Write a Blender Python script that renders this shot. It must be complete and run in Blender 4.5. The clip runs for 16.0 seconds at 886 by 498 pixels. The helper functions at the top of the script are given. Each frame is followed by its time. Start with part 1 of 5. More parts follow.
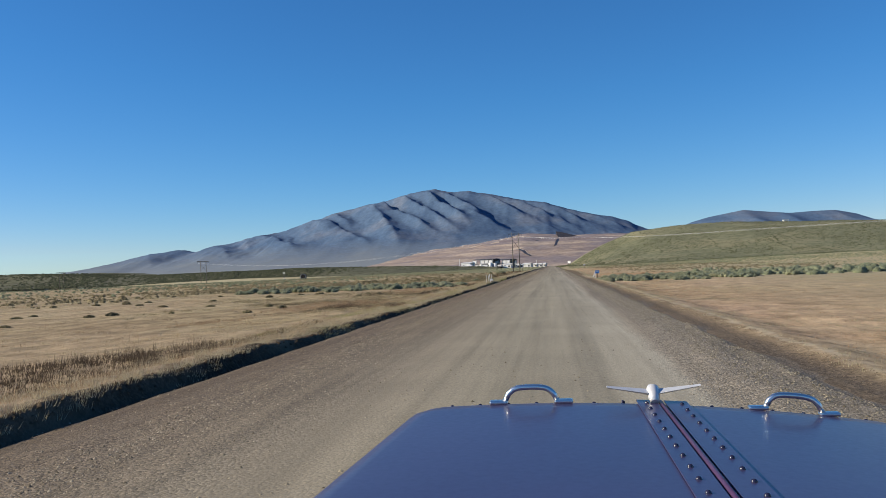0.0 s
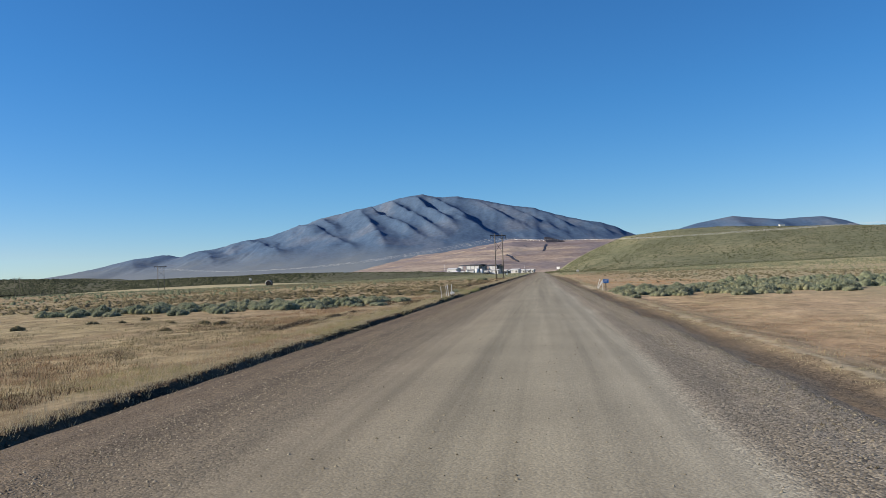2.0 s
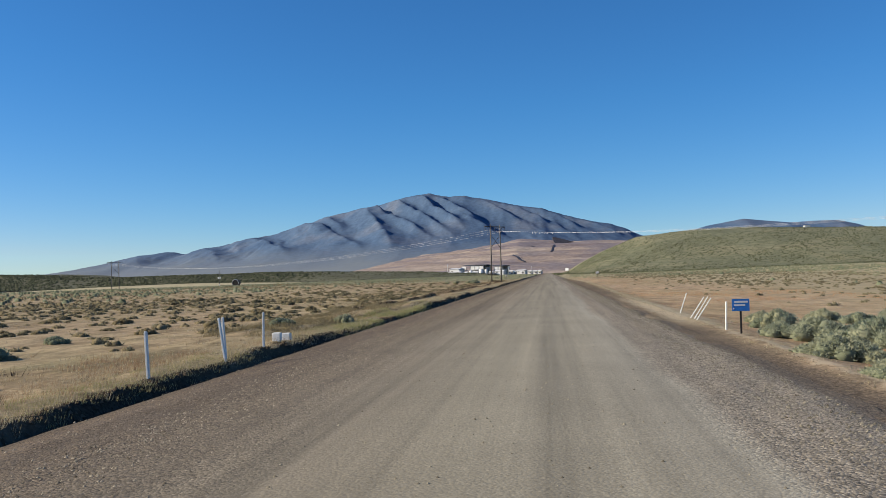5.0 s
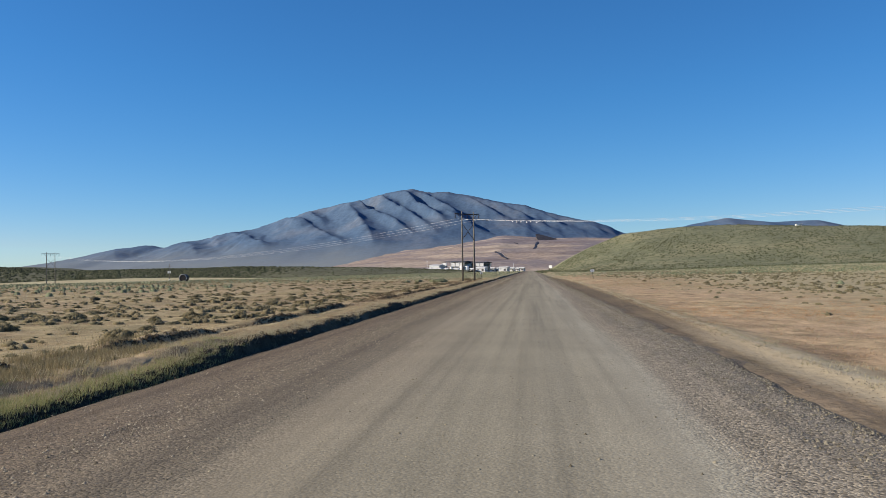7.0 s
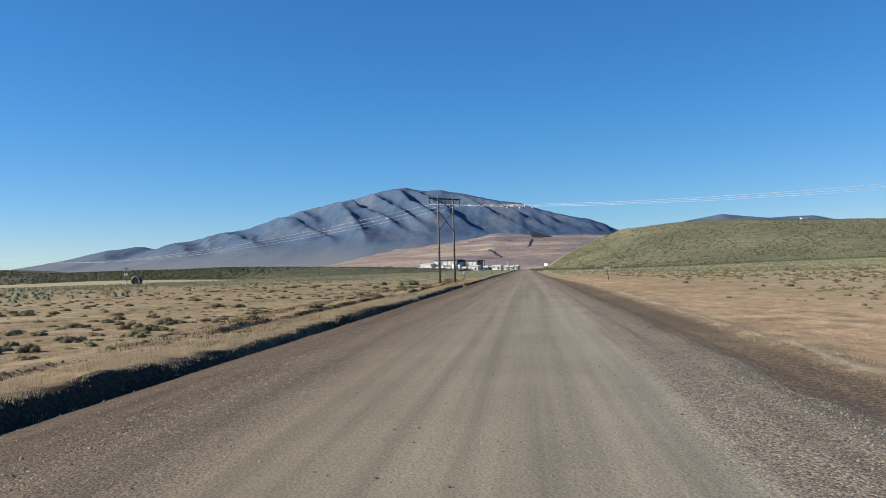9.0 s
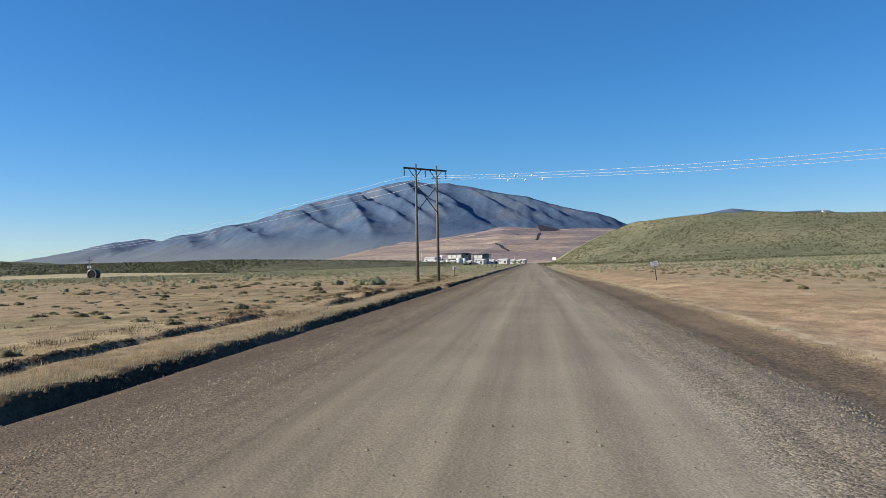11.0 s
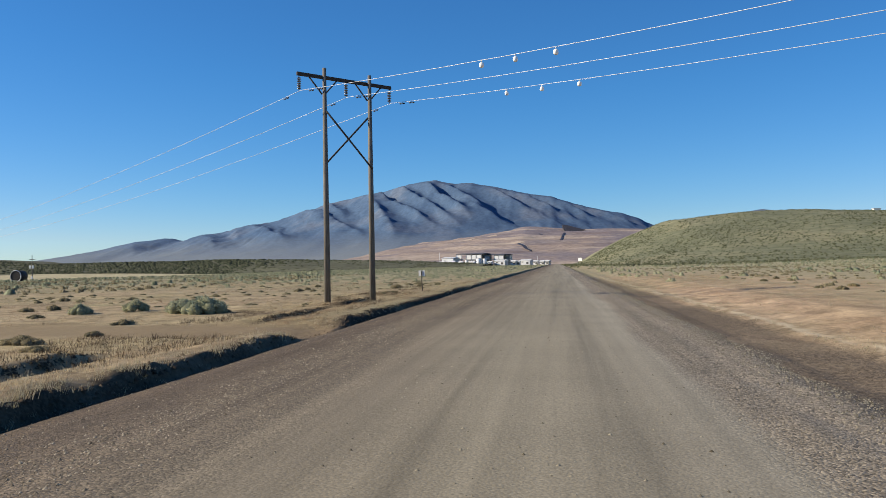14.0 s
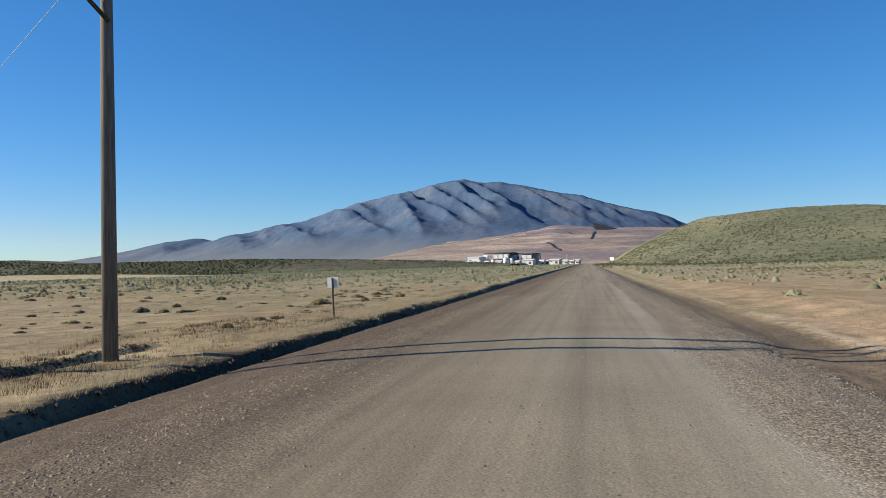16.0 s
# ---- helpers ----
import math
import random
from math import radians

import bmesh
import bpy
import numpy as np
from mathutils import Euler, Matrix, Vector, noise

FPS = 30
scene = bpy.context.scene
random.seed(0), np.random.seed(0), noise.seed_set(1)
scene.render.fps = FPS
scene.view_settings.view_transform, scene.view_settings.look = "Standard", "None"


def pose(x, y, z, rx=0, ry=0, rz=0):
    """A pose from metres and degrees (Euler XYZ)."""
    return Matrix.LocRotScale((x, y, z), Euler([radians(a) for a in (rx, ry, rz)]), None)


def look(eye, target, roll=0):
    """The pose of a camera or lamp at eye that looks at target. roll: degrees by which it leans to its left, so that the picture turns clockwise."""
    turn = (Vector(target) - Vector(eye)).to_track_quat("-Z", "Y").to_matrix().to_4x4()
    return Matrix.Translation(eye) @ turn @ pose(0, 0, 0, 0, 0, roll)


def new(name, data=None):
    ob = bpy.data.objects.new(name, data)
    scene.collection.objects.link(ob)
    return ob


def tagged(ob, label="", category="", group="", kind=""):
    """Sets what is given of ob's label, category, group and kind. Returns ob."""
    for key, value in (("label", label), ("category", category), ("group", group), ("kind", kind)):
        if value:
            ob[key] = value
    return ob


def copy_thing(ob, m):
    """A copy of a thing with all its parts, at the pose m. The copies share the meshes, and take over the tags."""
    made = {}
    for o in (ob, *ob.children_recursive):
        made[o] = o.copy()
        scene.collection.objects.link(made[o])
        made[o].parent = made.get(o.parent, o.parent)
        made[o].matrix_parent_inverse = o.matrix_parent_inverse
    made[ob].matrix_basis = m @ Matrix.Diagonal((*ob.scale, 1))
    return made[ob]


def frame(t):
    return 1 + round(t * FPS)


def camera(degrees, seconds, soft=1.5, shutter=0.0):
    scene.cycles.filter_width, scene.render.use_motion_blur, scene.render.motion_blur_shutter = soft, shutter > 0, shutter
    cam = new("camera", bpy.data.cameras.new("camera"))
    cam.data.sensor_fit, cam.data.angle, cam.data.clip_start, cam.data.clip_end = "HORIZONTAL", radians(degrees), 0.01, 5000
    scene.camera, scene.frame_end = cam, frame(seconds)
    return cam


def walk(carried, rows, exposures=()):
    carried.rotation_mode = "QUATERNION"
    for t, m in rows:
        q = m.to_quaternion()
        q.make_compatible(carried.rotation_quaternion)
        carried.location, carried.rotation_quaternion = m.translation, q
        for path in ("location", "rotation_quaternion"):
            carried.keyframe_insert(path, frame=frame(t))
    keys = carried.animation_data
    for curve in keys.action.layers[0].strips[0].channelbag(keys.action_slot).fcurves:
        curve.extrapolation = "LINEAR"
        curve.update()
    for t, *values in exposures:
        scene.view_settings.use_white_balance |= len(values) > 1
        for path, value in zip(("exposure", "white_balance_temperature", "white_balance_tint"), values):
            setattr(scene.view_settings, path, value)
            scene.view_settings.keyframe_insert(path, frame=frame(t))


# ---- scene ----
cam = camera(55.19, 16.0, soft=0.8)
walk(cam, [
    (0.0, pose(0.0, 0.00, 2.1, 91.35, 2.28, 7.34)),
    (0.5, pose(0.0, 9.17, 2.1, 91.36, 2.35, 5.88)),
    (1.0, pose(0.0, 18.29, 2.1, 91.36, 2.35, 5.89)),
    (1.5, pose(0.0, 27.35, 2.1, 91.70, 2.16, 6.51)),
    (2.0, pose(0.0, 36.37, 2.1, 91.71, 2.19, 6.56)),
    (2.5, pose(0.0, 45.34, 2.1, 91.54, 2.32, 6.44)),
    (3.0, pose(0.0, 54.25, 2.1, 91.65, 2.00, 7.29)),
    (3.5, pose(0.0, 63.12, 2.1, 91.71, 1.64, 8.16)),
    (4.0, pose(0.0, 71.94, 2.1, 91.72, 1.59, 7.88)),
    (6.5, pose(0.0, 115.33, 2.1, 91.72, 1.25, 6.11)),
    (7.0, pose(0.0, 123.87, 2.1, 91.47, 0.97, 5.92)),
    (7.5, pose(0.0, 132.36, 2.1, 90.45, 0.79, 5.81)),
    (8.0, pose(0.0, 140.81, 2.1, 91.04, 1.94, 6.82)),
    (8.5, pose(0.0, 149.22, 2.1, 91.36, 1.58, 5.24)),
    (9.0, pose(0.0, 157.58, 2.1, 91.39, 1.51, 5.56)),
    (9.5, pose(0.0, 165.90, 2.1, 91.16, 1.55, 5.60)),
    (12.0, pose(0.0, 206.85, 2.1, 90.92, 1.05, 6.28)),
    (12.5, pose(0.0, 214.91, 2.1, 90.85, 1.17, 5.88)),
    (13.0, pose(0.0, 222.94, 2.1, 90.74, 0.98, 6.12)),
    (13.5, pose(0.0, 230.93, 2.1, 90.85, 1.19, 6.58)),
    (14.0, pose(0.0, 238.88, 2.1, 91.04, 0.99, 7.67)),
    (14.5, pose(0.0, 246.78, 2.1, 91.07, 0.98, 8.03)),
    (15.0, pose(0.0, 254.66, 2.1, 90.68, 1.30, 6.92)),
    (15.5, pose(0.0, 262.49, 2.1, 90.96, 1.03, 7.82)),
    (16.0, pose(0.0, 270.28, 2.1, 91.05, 1.06, 9.68)),
], exposures=[(0.0, 0.54), (7.3, 0.54), (8.2, 0.62), (16.0, 0.61)])

# ---- light ----
SUN = Vector((-0.99, -0.14, 0.51)).normalized()
world = bpy.data.worlds.new("world")
scene.world = world
world.use_nodes = True
wn = world.node_tree
sky = wn.nodes.new("ShaderNodeTexSky")
sky.sky_type = "NISHITA"
sky.sun_disc = False
sky.sun_elevation = math.asin(SUN.z)
sky.sun_rotation = math.atan2(SUN.x, SUN.y)
sky.altitude = 2500
sky.air_density = 1.0
sky.dust_density = 0.5
sky.ozone_density = 2.5
hue = wn.nodes.new("ShaderNodeHueSaturation")
hue.inputs["Hue"].default_value = 0.512
hue.inputs["Saturation"].default_value = 1.2
gam = wn.nodes.new("ShaderNodeGamma")
gam.inputs["Gamma"].default_value = 0.85
wn.links.new(sky.outputs[0], hue.inputs["Color"])
wn.links.new(hue.outputs[0], gam.inputs["Color"])
tint = wn.nodes.new("ShaderNodeMix")
tint.data_type = "RGBA"
tint.blend_type = "MULTIPLY"
tint.clamp_result = False
tint.inputs[0].default_value = 1.0
tint.inputs[7].default_value = (0.50, 1.06, 1.27, 1)
wn.links.new(gam.outputs[0], tint.inputs[6])
# the bright band near the horizon is whiter
lum = wn.nodes.new("ShaderNodeRGBToBW")
band = wn.nodes.new("ShaderNodeMapRange")
band.inputs[1].default_value, band.inputs[2].default_value = 1.8, 4.6
pale = wn.nodes.new("ShaderNodeMix")
pale.data_type = "RGBA"
pale.blend_type = "MULTIPLY"
pale.clamp_result = False
pale.inputs[7].default_value = (1.6, 0.89, 0.86, 1)
wn.links.new(tint.outputs[2], lum.inputs[0])
wn.links.new(lum.outputs[0], band.inputs[0])
wn.links.new(band.outputs[0], pale.inputs[0])
wn.links.new(tint.outputs[2], pale.inputs[6])
wn.links.new(pale.outputs[2], wn.nodes["Background"].inputs[0])
wn.nodes["Background"].inputs[1].default_value = 0.092

sun = new("sun", bpy.data.lights.new("sun", "SUN"))
sun.data.energy = 5.0
sun.data.angle = radians(0.53)
sun.data.color = (1.0, 0.89, 0.72)
sun.matrix_world = look(SUN * 100, (0, 0, 0))

# ---- small tools ----
rng = np.random.default_rng(7)
TABLE = rng.random((256, 256))


def vnoise(x, y):
    """Smooth value noise in 0..1 over arrays."""
    x, y = np.asarray(x, float), np.asarray(y, float)
    xi, yi = np.floor(x).astype(int), np.floor(y).astype(int)
    fx, fy = x - xi, y - yi
    fx, fy = fx * fx * (3 - 2 * fx), fy * fy * (3 - 2 * fy)
    a, b = TABLE[xi & 255, yi & 255], TABLE[(xi + 1) & 255, yi & 255]
    c, d = TABLE[xi & 255, (yi + 1) & 255], TABLE[(xi + 1) & 255, (yi + 1) & 255]
    return (a * (1 - fx) + b * fx) * (1 - fy) + (c * (1 - fx) + d * fx) * fy


def fbm(x, y, octaves=4):
    total, amp, norm = 0, 1.0, 0.0
    for i in range(octaves):
        total = total + amp * vnoise(x * 2 ** i + 17.3 * i, y * 2 ** i + 5.1 * i)
        norm += amp
        amp *= 0.5
    return total / norm


def ridged(x, y, octaves=4):
    total, amp, norm = 0, 1.0, 0.0
    for i in range(octaves):
        total = total + amp * (1 - np.abs(2 * vnoise(x * 2 ** i + 31.7 * i, y * 2 ** i + 11.9 * i) - 1))
        norm += amp
        amp *= 0.5
    return total / norm


def smooth(a, b, x):
    t = np.clip((np.asarray(x, float) - a) / (b - a), 0, 1)
    return t * t * (3 - 2 * t)


def mesh_of(name, verts, faces, mat, flat=False):
    me = bpy.data.meshes.new(name)
    me.from_pydata(verts if isinstance(verts, list) else verts.tolist(), [], faces if isinstance(faces, list) else faces.tolist())
    me.materials.append(mat)
    if not flat:
        me.polygons.foreach_set("use_smooth", [True] * len(me.polygons))
    me.update()
    return me


def sheet(name, xs, ys, height, mat):
    """A grid over xs, ys with heights from a function."""
    gx, gy = np.meshgrid(xs, ys)
    gz = height(gx, gy)
    verts = np.stack([gx.ravel(), gy.ravel(), gz.ravel()], 1)
    nx, ny = len(xs), len(ys)
    i = np.arange(ny - 1)[:, None] * nx + np.arange(nx - 1)[None, :]
    i = i.ravel()
    faces = np.stack([i, i + 1, i + nx + 1, i + nx], 1)
    return new(name, mesh_of(name, verts, faces, mat))


def part(name, bm, mat, parent, label=""):
    me = bpy.data.meshes.new(name)
    bm.to_mesh(me)
    bm.free()
    me.materials.append(mat)
    ob = new(name, me)
    ob.parent = parent
    if label:
        tagged(ob, label)
    return ob


def empty(name, m, label, category, group=""):
    ob = new(name)
    ob.matrix_world = m
    return tagged(ob, label, category, group)


def bm_box(bm, lo, hi, bevel=0.0):
    made = bmesh.ops.create_cube(bm, size=1)
    m = Matrix.Translation((Vector(lo) + Vector(hi)) / 2) @ Matrix.Diagonal((*(Vector(hi) - Vector(lo)), 1))
    bmesh.ops.transform(bm, matrix=m, verts=made["verts"])
    if bevel:
        es = list({e for v in made["verts"] for e in v.link_edges})
        bmesh.ops.bevel(bm, geom=es, offset=bevel, segments=2, profile=0.5, affect="EDGES")
    return made["verts"]


def box(lo, hi, bevel=0.0):
    bm = bmesh.new()
    bm_box(bm, lo, hi, bevel)
    return bm


def bm_tube(bm, points, radii, sides=10, caps=True):
    """A round bar through points, with a radius at each."""
    pts = [Vector(p) for p in points]
    rings = []
    for i, p in enumerate(pts):
        d = (pts[min(i + 1, len(pts) - 1)] - pts[max(i - 1, 0)]).normalized()
        u = d.cross(Vector((0, 0, 1)) if abs(d.z) < 0.9 else Vector((1, 0, 0))).normalized()
        v = d.cross(u)
        r = radii[i] if isinstance(radii, (list, tuple)) else radii
        rings.append([bm.verts.new(p + (u * math.cos(a) + v * math.sin(a)) * r)
                      for a in (2 * math.pi * k / sides for k in range(sides))])
    for a, b in zip(rings, rings[1:]):
        for k in range(sides):
            f = bm.faces.new((a[k], a[(k + 1) % sides], b[(k + 1) % sides], b[k]))
            f.smooth = True
    if caps:
        bm.faces.new(rings[0][::-1])
        bm.faces.new(rings[-1])
    bmesh.ops.recalc_face_normals(bm, faces=bm.faces)


def tube(points, radii, sides=10):
    bm = bmesh.new()
    bm_tube(bm, points, radii, sides)
    return bm


# ---- materials ----
def material(name, rough=0.8, metal=0.0):
    m = bpy.data.materials.new(name)
    m.use_nodes = True
    b = m.node_tree.nodes["Principled BSDF"]
    b.inputs["Roughness"].default_value = rough
    b.inputs["Metallic"].default_value = metal
    b.inputs["Specular IOR Level"].default_value = 0.25
    return m, m.node_tree, b


def n_noise(nt, scale, detail=4.0, stretch=(1, 1, 1), rough=0.55):
    tc = nt.nodes.new("ShaderNodeTexCoord")
    mp = nt.nodes.new("ShaderNodeMapping")
    mp.inputs["Scale"].default_value = stretch
    no = nt.nodes.new("ShaderNodeTexNoise")
    no.inputs["Scale"].default_value = scale
    no.inputs["Detail"].default_value = detail
    no.inputs["Roughness"].default_value = rough
    nt.links.new(tc.outputs["Object"], mp.inputs[0])
    nt.links.new(mp.outputs[0], no.inputs["Vector"])
    return no.outputs[0]


def n_ramp(nt, fac, stops):
    r = nt.nodes.new("ShaderNodeValToRGB")
    while len(r.color_ramp.elements) < len(stops):
        r.color_ramp.elements.new(0.5)
    for e, (p, c) in zip(r.color_ramp.elements, stops):
        e.position = p
        e.color = (*c, 1) if len(c) == 3 else c
    nt.links.new(fac, r.inputs[0])
    return r.outputs[0]


def n_mix(nt, fac, a, b, mode="MIX"):
    m = nt.nodes.new("ShaderNodeMix")
    m.data_type = "RGBA"
    m.blend_type = mode
    for socket, value in ((m.inputs[0], fac), (m.inputs[6], a), (m.inputs[7], b)):
        if isinstance(value, (int, float)):
            socket.default_value = value
        elif isinstance(value, tuple):
            socket.default_value = (*value, 1)
        else:
            nt.links.new(value, socket)
    return m.outputs[2]


def n_bump(nt, height, bsdf, strength=0.5, distance=0.02):
    b = nt.nodes.new("ShaderNodeBump")
    b.inputs["Strength"].default_value = strength
    b.inputs["Distance"].default_value = distance
    nt.links.new(height, b.inputs["Height"])
    nt.links.new(b.outputs[0], bsdf.inputs["Normal"])


def g(v):
    return (v, v, v)


def simple(name, col, col2, scale=6.0, rough=0.8, metal=0.0, bump=0.15, stretch=(1, 1, 1), spec=0.25, dist=0.01):
    m, nt, b = material(name, rough, metal)
    b.inputs["Specular IOR Level"].default_value = spec
    no = n_noise(nt, scale, 5, stretch)
    nt.links.new(n_ramp(nt, no, [(0.3, col), (0.7, col2)]), b.inputs["Base Color"])
    if bump:
        n_bump(nt, no, b, bump, dist)
    return m


def axis_value(nt, axis):
    tc = nt.nodes.new("ShaderNodeTexCoord")
    sp = nt.nodes.new("ShaderNodeSeparateXYZ")
    nt.links.new(tc.outputs["Object"], sp.inputs[0])
    return sp.outputs[axis]


def map_range(nt, v, a, b):
    r = nt.nodes.new("ShaderNodeMapRange")
    r.inputs[1].default_value, r.inputs[2].default_value = a, b
    nt.links.new(v, r.inputs[0])
    return r.outputs[0]


def add(nt, a, b, op="ADD"):
    m = nt.nodes.new("ShaderNodeMath")
    m.operation = op
    for s, v in zip(m.inputs, (a, b)):
        if isinstance(v, (int, float)):
            s.default_value = v
        else:
            nt.links.new(v, s)
    return m.outputs[0]


def road_material():
    m, nt, b = material("gravel_road", 0.9)
    xv = axis_value(nt, 0)
    wob = n_noise(nt, 0.15, 3, (1, 0.4, 1))
    xw = add(nt, xv, add(nt, add(nt, wob, -0.5), 1.6, "MULTIPLY"))
    # dusty packed lane in the middle, loose brown gravel towards both edges
    lane = n_ramp(nt, map_range(nt, xw, -8.0, 6.0), [
        (0.0, (0.100, 0.074, 0.048)), (0.10, (0.109, 0.081, 0.053)), (0.17, (0.131, 0.100, 0.067)), (0.30, (0.154, 0.125, 0.087)), (0.37, (0.212, 0.180, 0.128)),
        (0.50, (0.258, 0.229, 0.165)), (0.62, (0.266, 0.237, 0.173)), (0.705, (0.335, 0.302, 0.228)), (0.73, (0.264, 0.224, 0.164)),
        (0.84, (0.240, 0.203, 0.149)), (0.875, (0.160, 0.124, 0.083)), (1.0, (0.130, 0.099, 0.066))])
    streak = n_noise(nt, 1.8, 6, (1.0, 0.014, 1.0), 0.62)
    col = n_mix(nt, 1.0, lane, n_ramp(nt, streak, [(0.28, g(0.66)), (0.5, g(0.95)), (0.70, g(1.15))]), "MULTIPLY")
    patch = n_noise(nt, 0.35, 6)
    col = n_mix(nt, 1.0, col, n_ramp(nt, patch, [(0.3, g(0.90)), (0.7, g(1.08))]), "MULTIPLY")
    # browner gravel further along the drive
    yv = n_ramp(nt, map_range(nt, axis_value(nt, 1), 100, 240), [(0.0, g(1.0)), (1.0, (0.89, 0.865, 0.835))])
    col = n_mix(nt, 1.0, col, yv, "MULTIPLY")
    stones = nt.nodes.new("ShaderNodeTexVoronoi")
    stones.inputs["Scale"].default_value = 30
    tc = nt.nodes.new("ShaderNodeTexCoord")
    nt.links.new(tc.outputs["Object"], stones.inputs["Vector"])
    grain = n_noise(nt, 30, 5)
    pebble = n_ramp(nt, stones.outputs["Color"], [(0.12, g(0.45)), (0.5, g(1.0)), (0.95, g(1.75))])
    loose = n_ramp(nt, map_range(nt, xw, -8.0, 6.0), [(0.0, g(0.9)), (0.2, g(0.9)), (0.33, g(0.6)), (0.38, g(0.15)), (0.69, g(0.15)), (0.74, g(1.0)), (1.0, g(1.0))])
    col = n_mix(nt, loose, col, n_mix(nt, 1.0, col, pebble, "MULTIPLY"))
    col = n_mix(nt, 1.0, col, n_ramp(nt, grain, [(0.3, g(0.80)), (0.7, g(1.18))]), "MULTIPLY")
    nt.links.new(col, b.inputs["Base Color"])
    h = add(nt, add(nt, add(nt, stones.outputs["Distance"], -1.0, "MULTIPLY"), grain), add(nt, loose, 0.2), "MULTIPLY")
    n_bump(nt, h, b, 0.6, 0.015)
    return m


def ground_material():
    m, nt, b = material("dry_grassland", 0.95)
    b.inputs["Specular IOR Level"].default_value = 0.1
    xv, yv = axis_value(nt, 0), axis_value(nt, 1)
    big = n_noise(nt, 0.035, 5, (1, 0.6, 1))
    mid = n_noise(nt, 0.3, 6, (1, 0.6, 1))
    fine = n_noise(nt, 5, 6)
    # straw, bleached straw, russet weeds and thin bare soil in patches
    col = n_ramp(nt, big, [(0.30, (0.245, 0.180, 0.105)), (0.45, (0.325, 0.250, 0.152)), (0.56, (0.272, 0.196, 0.122)), (0.70, (0.285, 0.232, 0.134))])
    col = n_mix(nt, n_ramp(nt, mid, [(0.47, g(0)), (0.66, g(0.85))]), col, (0.185, 0.128, 0.078))
    col = n_mix(nt, n_ramp(nt, n_noise(nt, 0.11, 5), [(0.55, g(0)), (0.68, g(0.6))]), col, (0.175, 0.158, 0.092))
    col = n_mix(nt, n_ramp(nt, n_noise(nt, 0.07, 5, (1, 0.4, 1)), [(0.46, g(0)), (0.58, g(0.75))]), col, (0.315, 0.226, 0.150))
    col = n_mix(nt, n_ramp(nt, n_noise(nt, 0.16, 4, (1, 0.7, 1)), [(0.54, g(0)), (0.66, g(0.55))]), col, (0.390, 0.305, 0.197))
    col = n_mix(nt, 1.0, col, n_ramp(nt, n_noise(nt, 1.1, 5, (1, 0.5, 1), 0.65), [(0.35, g(0.70)), (0.5, g(1.0)), (0.65, g(1.24))]), "MULTIPLY")
    col = n_mix(nt, 1.0, col, n_ramp(nt, n_noise(nt, 0.7, 5, (1, 0.55, 1), 0.6), [(0.34, g(0.80)), (0.5, g(1.0)), (0.66, g(1.17))]), "MULTIPLY")
    # wheel-pushed soil next to the road, with shade painted in along the left bank
    wide = add(nt, n_ramp(nt, map_range(nt, yv, 100, 330), [(0.0, g(0)), (0.2, g(0.3)), (0.43, g(0.8)), (0.65, g(1.0)), (0.83, g(0.5)), (1.0, g(0.05))]), 1.3, "MULTIPLY")
    xr = add(nt, xv, wide, "SUBTRACT")
    wave = add(nt, add(nt, add(nt, mid, -0.5), 0.9, "MULTIPLY"), add(nt, add(nt, n_noise(nt, 1.7, 4), -0.5), 0.9, "MULTIPLY"))
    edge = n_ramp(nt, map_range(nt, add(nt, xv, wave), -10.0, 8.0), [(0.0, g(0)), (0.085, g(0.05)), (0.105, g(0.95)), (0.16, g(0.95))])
    near_side = n_ramp(nt, map_range(nt, add(nt, xr, wave), -10.0, 8.0), [(0.84, g(1.0)), (0.87, g(0.12)), (0.95, g(0.0))])
    bare = n_ramp(nt, map_range(nt, yv, 110, 180), [(0.12, g(1.0)), (0.24, g(0.25)), (0.50, g(0.25)), (0.75, g(1.0))])
    left = n_ramp(nt, map_range(nt, xv, -1, 1), [(0.4, g(1)), (0.6, g(0))])
    edge = add(nt, edge, add(nt, near_side, add(nt, bare, left, "MAXIMUM"), "MULTIPLY"), "MULTIPLY")
    # left value is near-black: shade of the bank face put into the soil
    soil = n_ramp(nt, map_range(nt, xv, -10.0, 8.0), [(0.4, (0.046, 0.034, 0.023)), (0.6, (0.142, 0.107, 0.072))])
    pebbles = nt.nodes.new("ShaderNodeTexVoronoi")
    pebbles.inputs["Scale"].default_value = 22
    tc = nt.nodes.new("ShaderNodeTexCoord")
    nt.links.new(tc.outputs["Object"], pebbles.inputs["Vector"])
    soil = n_mix(nt, 1.0, soil, n_ramp(nt, pebbles.outputs["Color"], [(0.1, g(0.45)), (0.5, g(1.0)), (0.95, g(1.7))]), "MULTIPLY")
    along = n_noise(nt, 0.09, 3, (0.2, 1, 0))
    edge = add(nt, edge, n_ramp(nt, along, [(0.38, g(0.6)), (0.55, g(1.0))]), "MULTIPLY")
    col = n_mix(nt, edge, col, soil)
    col = n_mix(nt, 1.0, col, n_ramp(nt, fine, [(0.28, g(0.72)), (0.5, g(1.0)), (0.72, g(1.20))]), "MULTIPLY")
    # pale bare sand on the lip of the verge
    sand = n_ramp(nt, map_range(nt, add(nt, xv, add(nt, wave, 0.7, "MULTIPLY")), 4.0, 9.0), [(0.16, g(0)), (0.24, g(0.9)), (0.50, g(0.8)), (0.66, g(0))])
    sand = add(nt, sand, n_ramp(nt, bare, [(0.25, g(1.0)), (0.9, g(0.0))]), "MULTIPLY")
    col = n_mix(nt, sand, col, n_mix(nt, fine, (0.33, 0.265, 0.175), (0.43, 0.36, 0.25)))
